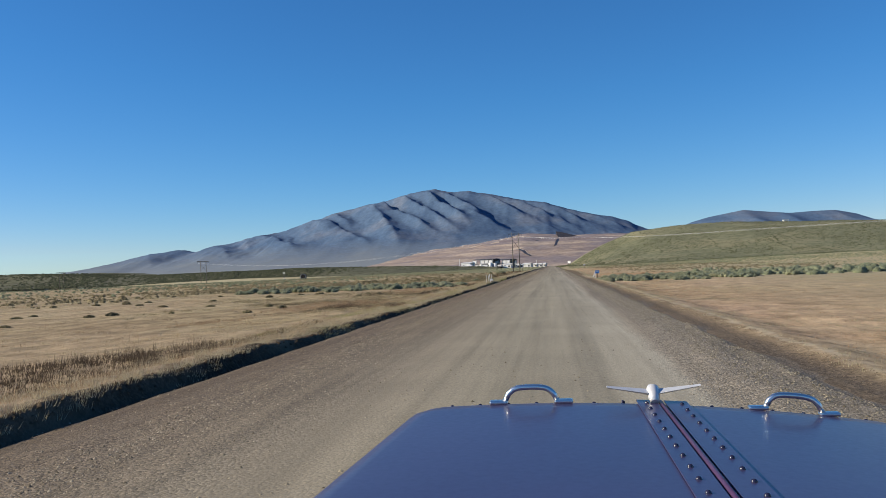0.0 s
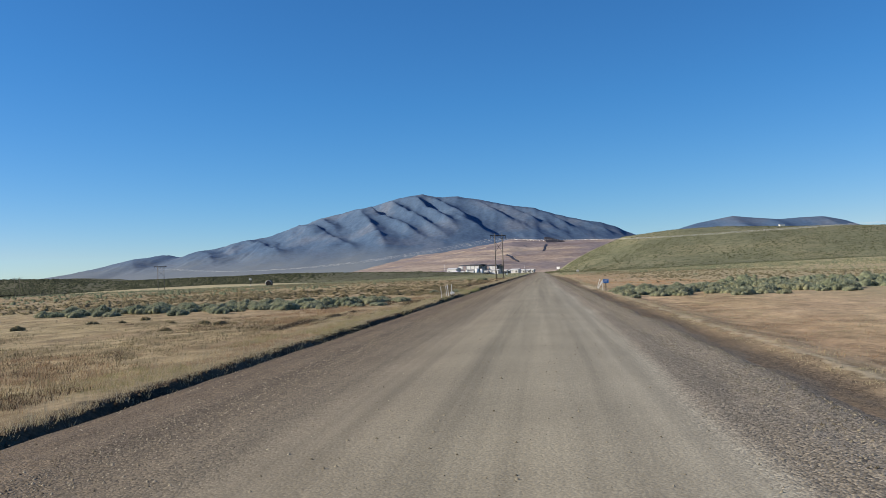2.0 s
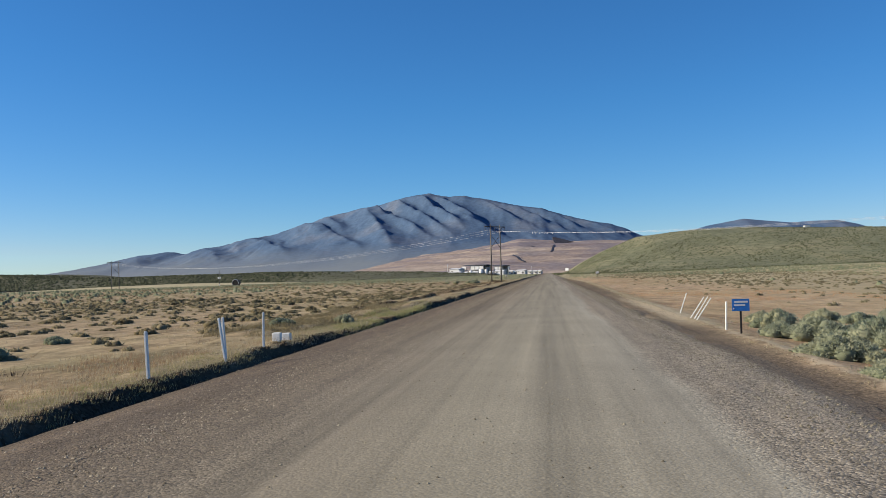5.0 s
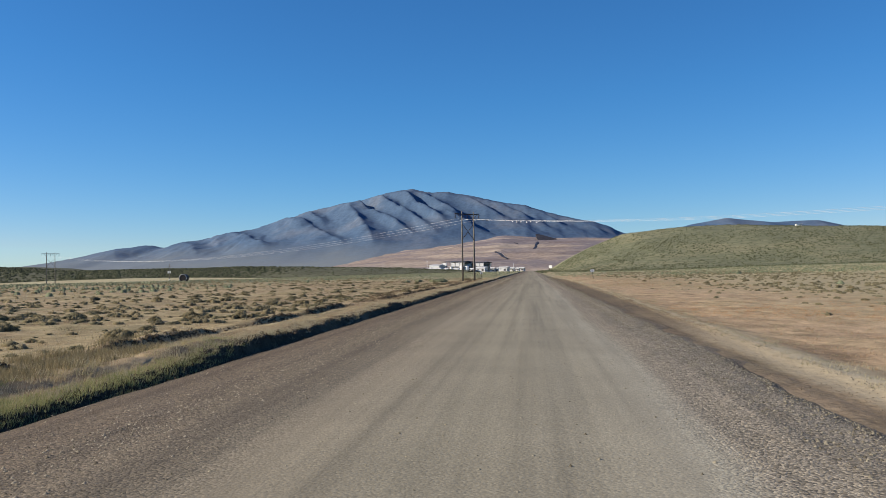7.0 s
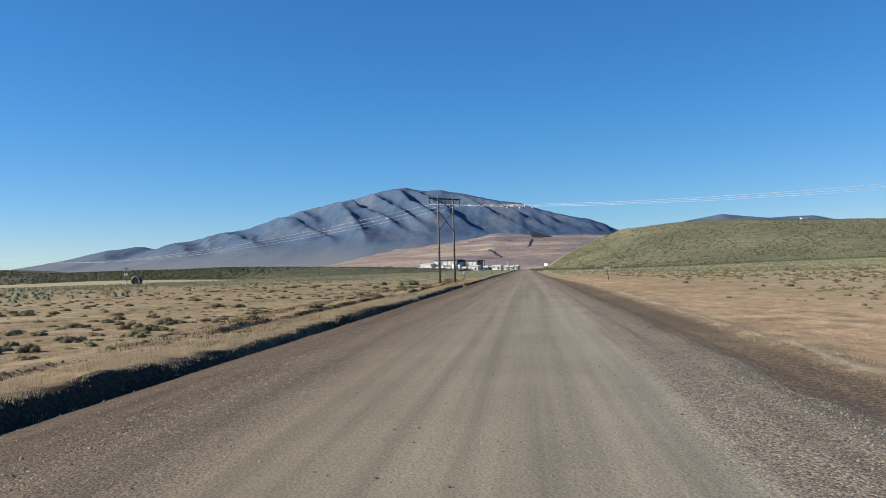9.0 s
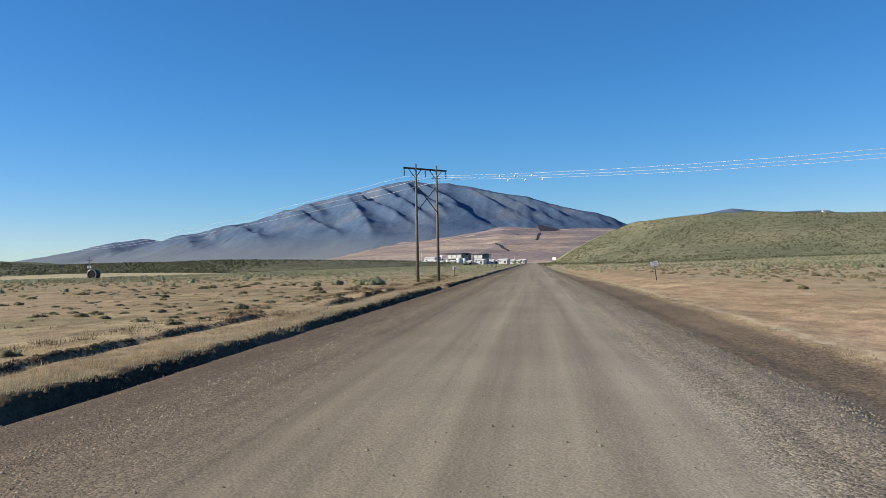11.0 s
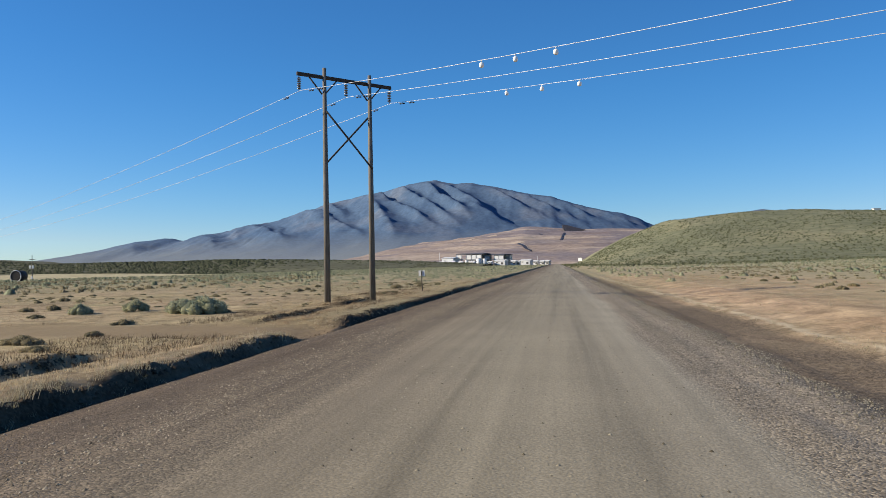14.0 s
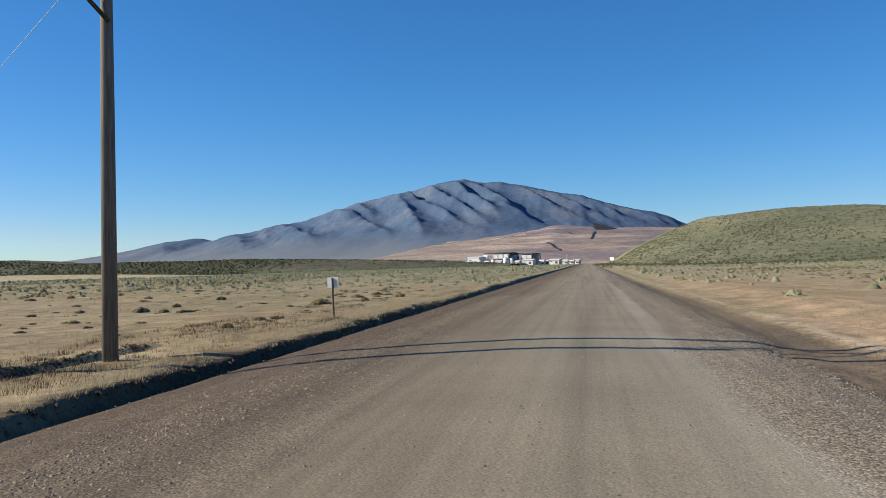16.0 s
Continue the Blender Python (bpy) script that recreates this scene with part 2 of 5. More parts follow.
    # thin pale lip where the verge was cut
    lip = n_ramp(nt, map_range(nt, add(nt, xr, wave), -10.0, 8.0), [(0.860, g(0)), (0.867, g(0.6)), (0.876, g(0.6)), (0.886, g(0))])
    lip = add(nt, lip, n_ramp(nt, n_noise(nt, 0.5, 3, (1, 1, 0)), [(0.36, g(0)), (0.5, g(1))]), "MULTIPLY")
    col = n_mix(nt, lip, col, (0.40, 0.335, 0.24))
    # dirt track that leaves the road
    bend = add(nt, yv, add(nt, add(nt, mid, -0.5), 3.0, "MULTIPLY"))
    track = n_ramp(nt, map_range(nt, bend, 255, 280), [(0.28, g(0)), (0.38, g(0.9)), (0.52, g(0.9)), (0.62, g(0))])
    track = add(nt, track, n_ramp(nt, map_range(nt, xv, -60, 0), [(0.1, g(0)), (0.35, g(1)), (0.90, g(1)), (0.95, g(0))]), "MULTIPLY")
    col = n_mix(nt, track, col, n_mix(nt, fine, (0.18, 0.126, 0.08), (0.26, 0.188, 0.12)))
    # bleached, barer ground on the far side of the road
    side = n_ramp(nt, map_range(nt, xr, -20.0, 20.0), [(0.0, (1.0, 1.03, 0.94)), (0.25, (0.98, 1.0, 0.92)), (0.31, g(0.85)), (0.625, g(0.9)), (0.645, (1.18, 1.18, 1.14)), (0.70, (1.23, 1.17, 1.13)), (1.0, (1.22, 1.17, 1.13))])
    col = n_mix(nt, 1.0, col, side, "MULTIPLY")
    # greener straw away from the road on the far side
    out = n_ramp(nt, map_range(nt, add(nt, xv, add(nt, add(nt, big, -0.5), 30, "MULTIPLY")), 8, 40), [(0.0, g(0.0)), (0.6, g(0.7)), (1.0, g(0.8))])
    col = n_mix(nt, out, col, n_mix(nt, mid, (0.225, 0.205, 0.122), (0.37, 0.315, 0.195)))
    col = n_mix(nt, 1.0, col, (0.985, 1.0, 1.01), "MULTIPLY")
    # grey-green low sage takes over on the plain further off
    sage = n_ramp(nt, map_range(nt, add(nt, yv, add(nt, add(nt, big, -0.5), 160, "MULTIPLY")), 280, 420), [(0.0, g(0.0)), (1.0, g(0.78))])
    sage = add(nt, sage, n_ramp(nt, map_range(nt, xv, -20, 20), [(0.0, g(1)), (1.0, g(0.7))]), "MULTIPLY")
    col = n_mix(nt, sage, col, n_mix(nt, mid, (0.165, 0.170, 0.105), (0.30, 0.27, 0.165)))
    nt.links.new(col, b.inputs["Base Color"])
    n_bump(nt, fine, b, 0.6, 0.07)
    return m


def hill_material(name, a, c, d, scale, contrast=0.25, low=None):
    m, nt, b = material(name, 0.95)
    b.inputs["Specular IOR Level"].default_value = 0.1
    big = n_noise(nt, scale, 6)
    fine = n_noise(nt, scale * 14, 6)
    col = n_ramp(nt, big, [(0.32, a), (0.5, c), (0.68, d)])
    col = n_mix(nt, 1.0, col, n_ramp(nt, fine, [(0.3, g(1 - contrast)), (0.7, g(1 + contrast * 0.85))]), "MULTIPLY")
    if low:
        # paler foot: dry washed-out soil, with haze put into the colour
        h = add(nt, axis_value(nt, 2), add(nt, add(nt, big, -0.5), 160, "MULTIPLY"))
        col = n_mix(nt, n_ramp(nt, map_range(nt, h, 0, 380), [(0.0, g(0.95)), (0.12, g(0.65)), (0.38, g(0.0))]), col, low)
    nt.links.new(col, b.inputs["Base Color"])
    n_bump(nt, fine, b, 0.6, 0.6)
    return m


def dump_material():
    """Stripped soil: purple-brown, with tan and pale bands where the benches were cut."""
    m, nt, b = material("bare_mine_soil", 0.95)
    b.inputs["Specular IOR Level"].default_value = 0.1
    big = n_noise(nt, 0.0065, 5, (1, 0.6, 2.5))
    band = n_noise(nt, 0.05, 4, (0.12, 0.12, 2.2))
    fine = n_noise(nt, 0.12, 6)
    col = n_ramp(nt, big, [(0.33, (0.176, 0.150, 0.158)), (0.48, (0.210, 0.176, 0.174)), (0.56, (0.278, 0.217, 0.176)), (0.68, (0.226, 0.190, 0.182))])
    col = n_mix(nt, n_ramp(nt, band, [(0.54, g(0)), (0.61, g(0.75))]), col, (0.365, 0.296, 0.236))
    col = n_mix(nt, n_ramp(nt, band, [(0.36, g(0.85)), (0.45, g(0))]), col, (0.170, 0.132, 0.124))
    col = n_mix(nt, 1.0, col, n_ramp(nt, fine, [(0.3, g(0.74)), (0.5, g(1.0)), (0.7, g(1.22))]), "MULTIPLY")
    nt.links.new(col, b.inputs["Base Color"])
    n_bump(nt, fine, b, 0.7, 0.8)
    return m


def leaf_material(name, a, c, rough=0.8, thin=0.0):
    """Leaves that vary from leaf to leaf and from plant to plant; thin ones let some light through."""
    m, nt, b = material(name, rough)
    b.inputs["Specular IOR Level"].default_value = 0.1
    geo = nt.nodes.new("ShaderNodeNewGeometry")
    info = nt.nodes.new("ShaderNodeObjectInfo")
    col = n_mix(nt, geo.outputs["Random Per Island"], a, c)
    var = n_ramp(nt, info.outputs["Random"], [(0.0, (0.8, 0.85, 0.8)), (0.5, (1, 1, 1)), (1.0, (1.2, 1.12, 1.0))])
    col = n_mix(nt, 1.0, col, var, "MULTIPLY")
    nt.links.new(col, b.inputs["Base Color"])
    if thin:
        tr = nt.nodes.new("ShaderNodeBsdfTranslucent")
        nt.links.new(col, tr.inputs["Color"])
        mx = nt.nodes.new("ShaderNodeMixShader")
        mx.inputs[0].default_value = thin
        nt.links.new(b.outputs[0], mx.inputs[1])
        nt.links.new(tr.outputs[0], mx.inputs[2])
        nt.links.new(mx.outputs[0], nt.nodes["Material Output"].inputs[0])
    return m


M_ROAD = road_material()
M_GROUND = ground_material()
M_HILL = hill_material("sage_hill_soil", (0.126, 0.132, 0.080), (0.165, 0.166, 0.100), (0.236, 0.214, 0.128), 0.012)
M_RIDGE = hill_material("dark_ridge_soil", (0.080, 0.081, 0.054), (0.102, 0.102, 0.065), (0.130, 0.126, 0.076), 0.01)
M_MOUND = hill_material("pale_mound_grass", (0.336, 0.288, 0.176), (0.384, 0.336, 0.208), (0.320, 0.272, 0.152), 0.02)
# blue of the distant haze is put into the mountains' base colour
M_MOUNT = hill_material("haze_tinted_rock_and_scrub", (0.056, 0.096, 0.166), (0.076, 0.121, 0.194), (0.116, 0.146, 0.200), 0.0045, 0.20, (0.200, 0.218, 0.222))
M_DUMP = dump_material()
M_STONE = leaf_material("loose_stone", (0.192, 0.144, 0.092), (0.448, 0.368, 0.264), 0.9)
M_STONE_BROWN = leaf_material("brown_stone", (0.100, 0.080, 0.056), (0.37, 0.312, 0.232), 0.9)
M_STONE_DARK = leaf_material("dark_brown_stone", (0.070, 0.053, 0.036), (0.225, 0.178, 0.125), 0.9)
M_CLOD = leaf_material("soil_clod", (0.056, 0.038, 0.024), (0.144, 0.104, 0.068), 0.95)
M_GRASS = leaf_material("dry_grass_blades", (0.336, 0.280, 0.176), (0.480, 0.416, 0.284), 0.8, 0.35)
M_GRASS_GREEN = leaf_material("green_grass_blades", (0.17, 0.19, 0.09), (0.31, 0.32, 0.17), 0.8, 0.35)
M_GRASS_YELLOW = leaf_material("yellow_green_grass_blades", (0.320, 0.276, 0.140), (0.448, 0.388, 0.220), 0.8, 0.35)
M_GRASS_RUSSET = leaf_material("reddish_dry_grass_blades", (0.336, 0.200, 0.116), (0.464, 0.312, 0.192), 0.8, 0.35)
M_GRASS_RED = leaf_material("russet_grass_blades", (0.248, 0.172, 0.112), (0.344, 0.252, 0.164), 0.8, 0.35)
M_SAGE = leaf_material("sagebrush_leaves", (0.215, 0.238, 0.165), (0.335, 0.355, 0.262), 0.8, 0.35)
M_SAGE_FAR = leaf_material("far_sagebrush_leaves", (0.20, 0.205, 0.130), (0.305, 0.305, 0.205), 0.8, 0.35)
M_TUFT = leaf_material("olive_brush_twigs", (0.150, 0.128, 0.075), (0.27, 0.232, 0.143), 0.8, 0.35)
M_SAGE_HILL = leaf_material("hillside_sagebrush_leaves", (0.076, 0.084, 0.046), (0.145, 0.148, 0.085), 0.8, 0.35)
M_SAGE_RIDGE = leaf_material("ridge_sagebrush_leaves", (0.060, 0.066, 0.042), (0.100, 0.105, 0.063), 0.8, 0.25)
M_SAGE_DRY = leaf_material("dry_brush_twigs", (0.20, 0.178, 0.11), (0.31, 0.278, 0.178), 0.8, 0.35)
M_WEED = leaf_material("dark_dead_weeds", (0.055, 0.043, 0.032), (0.125, 0.096, 0.068), 0.9, 0.15)
# darker copies of leaf and twig colours: shade within the brush, painted in
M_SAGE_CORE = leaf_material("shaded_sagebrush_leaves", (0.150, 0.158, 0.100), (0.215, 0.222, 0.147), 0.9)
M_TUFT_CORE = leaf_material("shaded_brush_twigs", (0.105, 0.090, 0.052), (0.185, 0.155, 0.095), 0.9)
M_TWIG = simple("brush_stem", (0.080, 0.060, 0.040), (0.136, 0.104, 0.072), 20)
M_POLE = simple("weathered_pole_wood", (0.082, 0.076, 0.067), (0.215, 0.190, 0.156), 5, 0.85, bump=0.4, stretch=(6, 6, 0.25))
M_ARM = simple("dark_timber", (0.036, 0.030, 0.027), (0.072, 0.060, 0.048), 6, 0.85, bump=0.3)
M_INSUL = simple("dark_glazed_porcelain", (0.045, 0.035, 0.03), (0.06, 0.045, 0.04), 8, 0.25, spec=0.5, bump=0)
M_WIRE = simple("weathered_aluminium_cable", (0.40, 0.41, 0.43), (0.52, 0.53, 0.55), 30, 0.5, 0.4, bump=0)
M_BALL = simple("pale_marker", (0.88, 0.87, 0.82), (0.93, 0.92, 0.88), 20, 0.4, bump=0)
M_STEEL = simple("galvanised_steel", (0.38, 0.39, 0.40), (0.5, 0.5, 0.5), 20, 0.45, 0.8, bump=0)

M_POST = simple("dark_steel_post", (0.03, 0.027, 0.025), (0.06, 0.05, 0.042), 14, 0.6, 0.4)

# ---- ground ----
def crown(x):
    """Height of the road across its width."""
    x = np.asarray(x, float) + 0.6
    return 0.36 - np.where(x < 0, 0.44 * (x / 7.0) ** 2, 0.25 * (x / 5.1) ** 2)


def bank_height(y):
    low = 1 - 0.84 * smooth(30, 44, y) * (1 - smooth(96, 106, y)) - 0.72 * smooth(116, 122, y) * (1 - smooth(140, 148, y))
    gap = smooth(262.6, 264.4, y) * (1 - smooth(268.3, 270.6, y))
    return (0.08 + 0.20 * vnoise(0.3, y * 0.11)) * low * (1 - gap) - 0.21 * gap


def bank_lip(y):
    """Where the top edge of the roadside bank runs."""
    return -8.05 - 0.8 * (fbm(y * 0.13, y * 0 + 3.7, 3) - 0.5) - 0.6 * (fbm(y * 0.55, y * 0 - 1.5, 3) - 0.5)


def verge(y):
    """How much further the gravel verge reaches on one side."""
    return np.interp(y, [100, 146, 199, 250, 291, 330], [0, 0.35, 1.0, 1.3, 0.7, 0.05])


def furrow_x(y):
    """A thin broken furrow in the field, beside the road."""
    return np.interp(y, [100, 191, 197, 215, 226, 237, 243, 252, 300], [-11.4, -11.2, -11.0, -11.4, -11.5, -10.3, -10.4, -10.9, -12.0]) - 0.5 * (fbm(y * 0.2, y * 0 + 9.1, 2) - 0.5)


def furrow_on(y):
    stretch = 0.0
    for a, b in ((70, 92), (96, 106), (134, 179), (186, 227), (233, 259), (269, 293)):
        stretch = stretch + smooth(a, a + 3, y) * (1 - smooth(b - 3, b, y))
    return stretch * (0.25 + 0.75 * smooth(0.3, 0.5, vnoise(8.8, y * 0.4)))


def ground_z(x, y):
    x, y = np.asarray(x, float), np.asarray(y, float)
    # far field: dips a little on one side, climbs a little on the other
    z = -4.6 * smooth(40, 420, -x) * smooth(200, 720, y) - 0.02 * smooth(20, 60, -x)
    z = z + 2.6 * smooth(20, 220, x) * smooth(100, 500, y)
    z = z - 0.28 * smooth(5, 8, x) * (1 - smooth(140, 230, y)) + 0.10 * smooth(7, 10, x) * smooth(200, 250, y) + 0.22 * smooth(6.2, 10.0, x) * smooth(225, 265, y)
    near = np.exp(-np.abs(y - 150) / 900)
    z = z + near * (0.35 * (fbm(x * 0.05, y * 0.05, 3) - 0.5) * smooth(9, 30, np.abs(x)) + 0.12 * (fbm(x * 0.5, y * 0.5, 4) - 0.5) * smooth(5.2, 7, np.abs(x + 1)))
    # under the road bed
    inside = smooth(-7.95, -7.65, x) * (1 - smooth(4.5, 4.9, x))
    # grader bank beside the road, hollow behind it, cut edge beyond
    wob = 0.8 * (fbm(y * 0.13, y * 0 + 3.7, 3) - 0.5) + 0.6 * (fbm(y * 0.55, x * 0.4 + 1.7, 3) - 0.5)
    hb = bank_height(y)
    xl = x + wob
    rough = 0.35 + 1.3 * fbm(x * 2.2, y * 1.9, 4)
    z = z + hb * rough * smooth(-7.45, -8.15, xl) * (1 - 0.75 * smooth(-8.5, -10.2, xl)) * (1 - smooth(-12, -16, xl))
    # a second, higher bank behind a low terrace
    xt = xl - np.interp(y, [112, 122, 134, 146], [-10.2, -10.0, -9.3, -8.2])
    z = z + 0.17 * smooth(114, 122, y) * (1 - smooth(143, 149, y)) * rough * smooth(0.25, -0.35, xt) * (1 - 0.6 * smooth(-0.8, -3.0, xt)) * (1 - smooth(-4, -8, xt))
    xc = x - furrow_x(y) - 0.25 * (fbm(x * 1.1, y * 0.9, 2) - 0.5)
    z = z + furrow_on(y) * np.interp(y, [110, 134, 180, 184, 228, 233, 260, 268], [0.25, 0.8, 0.8, 0.45, 0.45, 1.0, 1.0, 0.5]) * (0.24 * smooth(0.12, -0.10, xc) * (1 - smooth(-0.25, -1.3, xc)) * (0.4 + 1.2 * fbm(x * 2.1, y * 1.6, 3)) - 0.17 * np.exp(-((xc - 0.2) / 0.19) ** 2))
    # soil ridge on the other side
    z = z + 0.09 * smooth(5.0, 5.6, x - verge(y) + 0.4 * wob) * (1 - 0.5 * smooth(5.7, 7.5, x - verge(y) + wob)) * (0.4 + 1.2 * fbm(x * 1.1, y * 0.8, 3))
    return z * (1 - inside) + inside * (crown(np.clip(x, -7.9, 4.9)) - 0.14 + 0.085 * smooth(3.0, 4.2, x))


def road_z(x, y):
    x, y = np.asarray(x, float), np.asarray(y, float)
    z = crown(x) + 0.004
    z = z + 0.035 * (fbm(x * 1.4, y * 0.05, 4) - 0.5)
    loose = smooth(2.2, 2.7, x) * (1 - smooth(3.9, 4.7, x)) + smooth(-4.6, -5.4, x) * (1 - smooth(-6.4, -7.2, x))
    z = z + loose * 0.075 * (fbm(x * 2.3, y * 1.9, 4) - 0.25)
    return z - 0.08 * smooth(-7.5, -7.9, x) - 0.012 * smooth(4.2, 4.88, x)


def spaced(*runs):
    """Steps along an axis: (start, end, step) one after another."""
    out = []
    for a, b, s in runs:
        out += list(np.arange(a, b - s * 0.4, s))
    out.append(runs[-1][1])
    return np.array(out)


gx = spaced((-6000, -2000, 800), (-2000, -400, 100), (-400, -100, 20), (-100, -40, 4), (-40, -20, 1.2), (-20, -13, 0.5), (-13, -7, 0.14),
            (-7, 4.2, 1.4), (4.2, 7.2, 0.16), (7.2, 14, 0.5), (14, 40, 1.2), (40, 100, 4), (100, 400, 20), (400, 2000, 100), (2000, 6000, 800))
gy = spaced((-3000, -200, 400), (-200, -20, 20), (-20, 330, 0.6), (330, 400, 2), (400, 1200, 20), (1200, 5200, 200))
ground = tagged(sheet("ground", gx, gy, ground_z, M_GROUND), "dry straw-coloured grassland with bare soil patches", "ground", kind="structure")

rx = spaced((-7.95, -7.2, 0.15), (-7.2, -4.4, 0.2), (-4.4, 2.0, 0.32), (2.0, 4.9, 0.14))
ry = spaced((-60, -15, 3), (-15, 320, 0.3), (320, 500, 2), (500, 1200, 20))
road = tagged(sheet("road", rx, ry, road_z, M_ROAD), "wide grey-brown graded gravel road with loose stone edges", "road", kind="structure")


def ragged(x, y):
    """The gravel's edge wanders in and out where it meets the soil."""
    return x - (0.15 + 0.9 * fbm(y * 0.35, y * 0 + 6.1, 4)) * smooth(3.4, 4.9, x) * 0.85


for v in road.data.vertices:
    if v.co.x > 3.4:
        v.co.x = float(ragged(np.array([v.co.x]), np.array([v.co.y]))[0])
    elif v.co.x < -7.0:
        v.co.x += 0.3 * float(fbm(v.co.y * 0.6, 2.1, 3)) * float(smooth(-7.0, -7.95, v.co.x))


# ---- hills and mountains ----
def skyline(table):
    """Bearing and elevation in degrees along a crest, as an interpolated pair of arrays."""
    a = np.array(table)
    return a[:, 0], a[:, 1]


def near_hill(x, y):
    crest = np.interp(x, [-12, 6, 23, 38, 62, 91, 136, 190, 249, 330, 500, 900], [-2, 0, 2.8, 12, 24, 36, 40.5, 41, 38, 35.5, 32, 27])
    crest = crest + 2.5 * (fbm(x * 0.02, y * 0.02, 3) - 0.5)
    front = smooth(600, 980, y + 40 * (fbm(x * 0.01, y * 0 + 2.2, 2) - 0.5) + 0.10 * (x - 100))
    gully = 4.0 * (ridged(x * 0.016 + 0.002 * y, y * 0.003, 3) - 0.62)
    z = crest * front ** 0.85 * (1 - 0.5 * smooth(1000, 1500, y)) + gully * front * (1 - front) * 3.0
    return z - 3.0 * (1 - smooth(480, 600, y)) - 1.5 * (1 - smooth(0, 40, x)) - 0.3


hill = tagged(sheet("hill", spaced((-12, 120, 4), (120, 420, 7), (420, 900, 30)), spaced((480, 1000, 7), (1000, 1500, 50)), near_hill, M_HILL),
              "rounded green-gold hill dotted with sagebrush", "hill")


def dark_ridge(x, y):
    top = np.interp(x, [-1400, -800, -640, -580, -530, -430, -300, -150, -60], [18, 18, 18, 15, 10.5, 10.5, 11.5, 8.5, 4])
    return top * smooth(840, 960, y + 60 * (fbm(x * 0.006, x * 0 + 1, 2) - 0.5)) + 2 * (fbm(x * 0.02, y * 0.02, 3) - 0.5) - 2.6


ridge = tagged(sheet("ridge", spaced((-1400, -60, 10)), spaced((820, 1150, 12)), dark_ridge, M_RIDGE),
               "long low ridge dark with sagebrush across the plain", "ridge")


def pale_mound(x, y):
    r = ((x + 205) / 130) ** 2 + ((y - 560) / 90) ** 2
    return 3.4 * np.exp(-r * 1.6) + 0.5 * (fbm(x * 0.03, y * 0.03, 3) - 0.5) - 2.6


mound = tagged(sheet("mound", spaced((-400, -30, 6)), spaced((430, 700, 8)), pale_mound, M_MOUND), "low pale mound of bleached grass", "mound")

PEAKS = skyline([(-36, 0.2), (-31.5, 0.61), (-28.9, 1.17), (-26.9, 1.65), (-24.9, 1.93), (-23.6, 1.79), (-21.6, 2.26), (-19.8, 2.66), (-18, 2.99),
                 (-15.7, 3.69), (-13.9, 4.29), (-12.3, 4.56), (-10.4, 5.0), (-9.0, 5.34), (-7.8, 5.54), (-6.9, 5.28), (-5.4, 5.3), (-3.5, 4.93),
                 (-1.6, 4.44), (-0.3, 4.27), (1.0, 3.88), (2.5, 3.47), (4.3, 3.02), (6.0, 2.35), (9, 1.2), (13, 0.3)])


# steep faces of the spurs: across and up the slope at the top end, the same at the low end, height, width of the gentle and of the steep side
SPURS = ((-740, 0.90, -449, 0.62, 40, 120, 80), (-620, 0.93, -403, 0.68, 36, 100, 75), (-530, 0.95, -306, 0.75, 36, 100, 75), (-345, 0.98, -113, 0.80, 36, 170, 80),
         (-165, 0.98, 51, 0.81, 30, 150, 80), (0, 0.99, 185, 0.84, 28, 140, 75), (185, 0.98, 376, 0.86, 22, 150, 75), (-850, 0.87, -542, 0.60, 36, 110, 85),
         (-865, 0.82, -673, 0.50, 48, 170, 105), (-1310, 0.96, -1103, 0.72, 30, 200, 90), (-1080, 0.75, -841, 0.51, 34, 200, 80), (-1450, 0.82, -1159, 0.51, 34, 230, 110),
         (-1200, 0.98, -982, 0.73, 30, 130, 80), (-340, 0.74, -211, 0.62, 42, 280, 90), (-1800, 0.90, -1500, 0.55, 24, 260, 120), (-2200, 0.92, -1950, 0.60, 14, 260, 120))


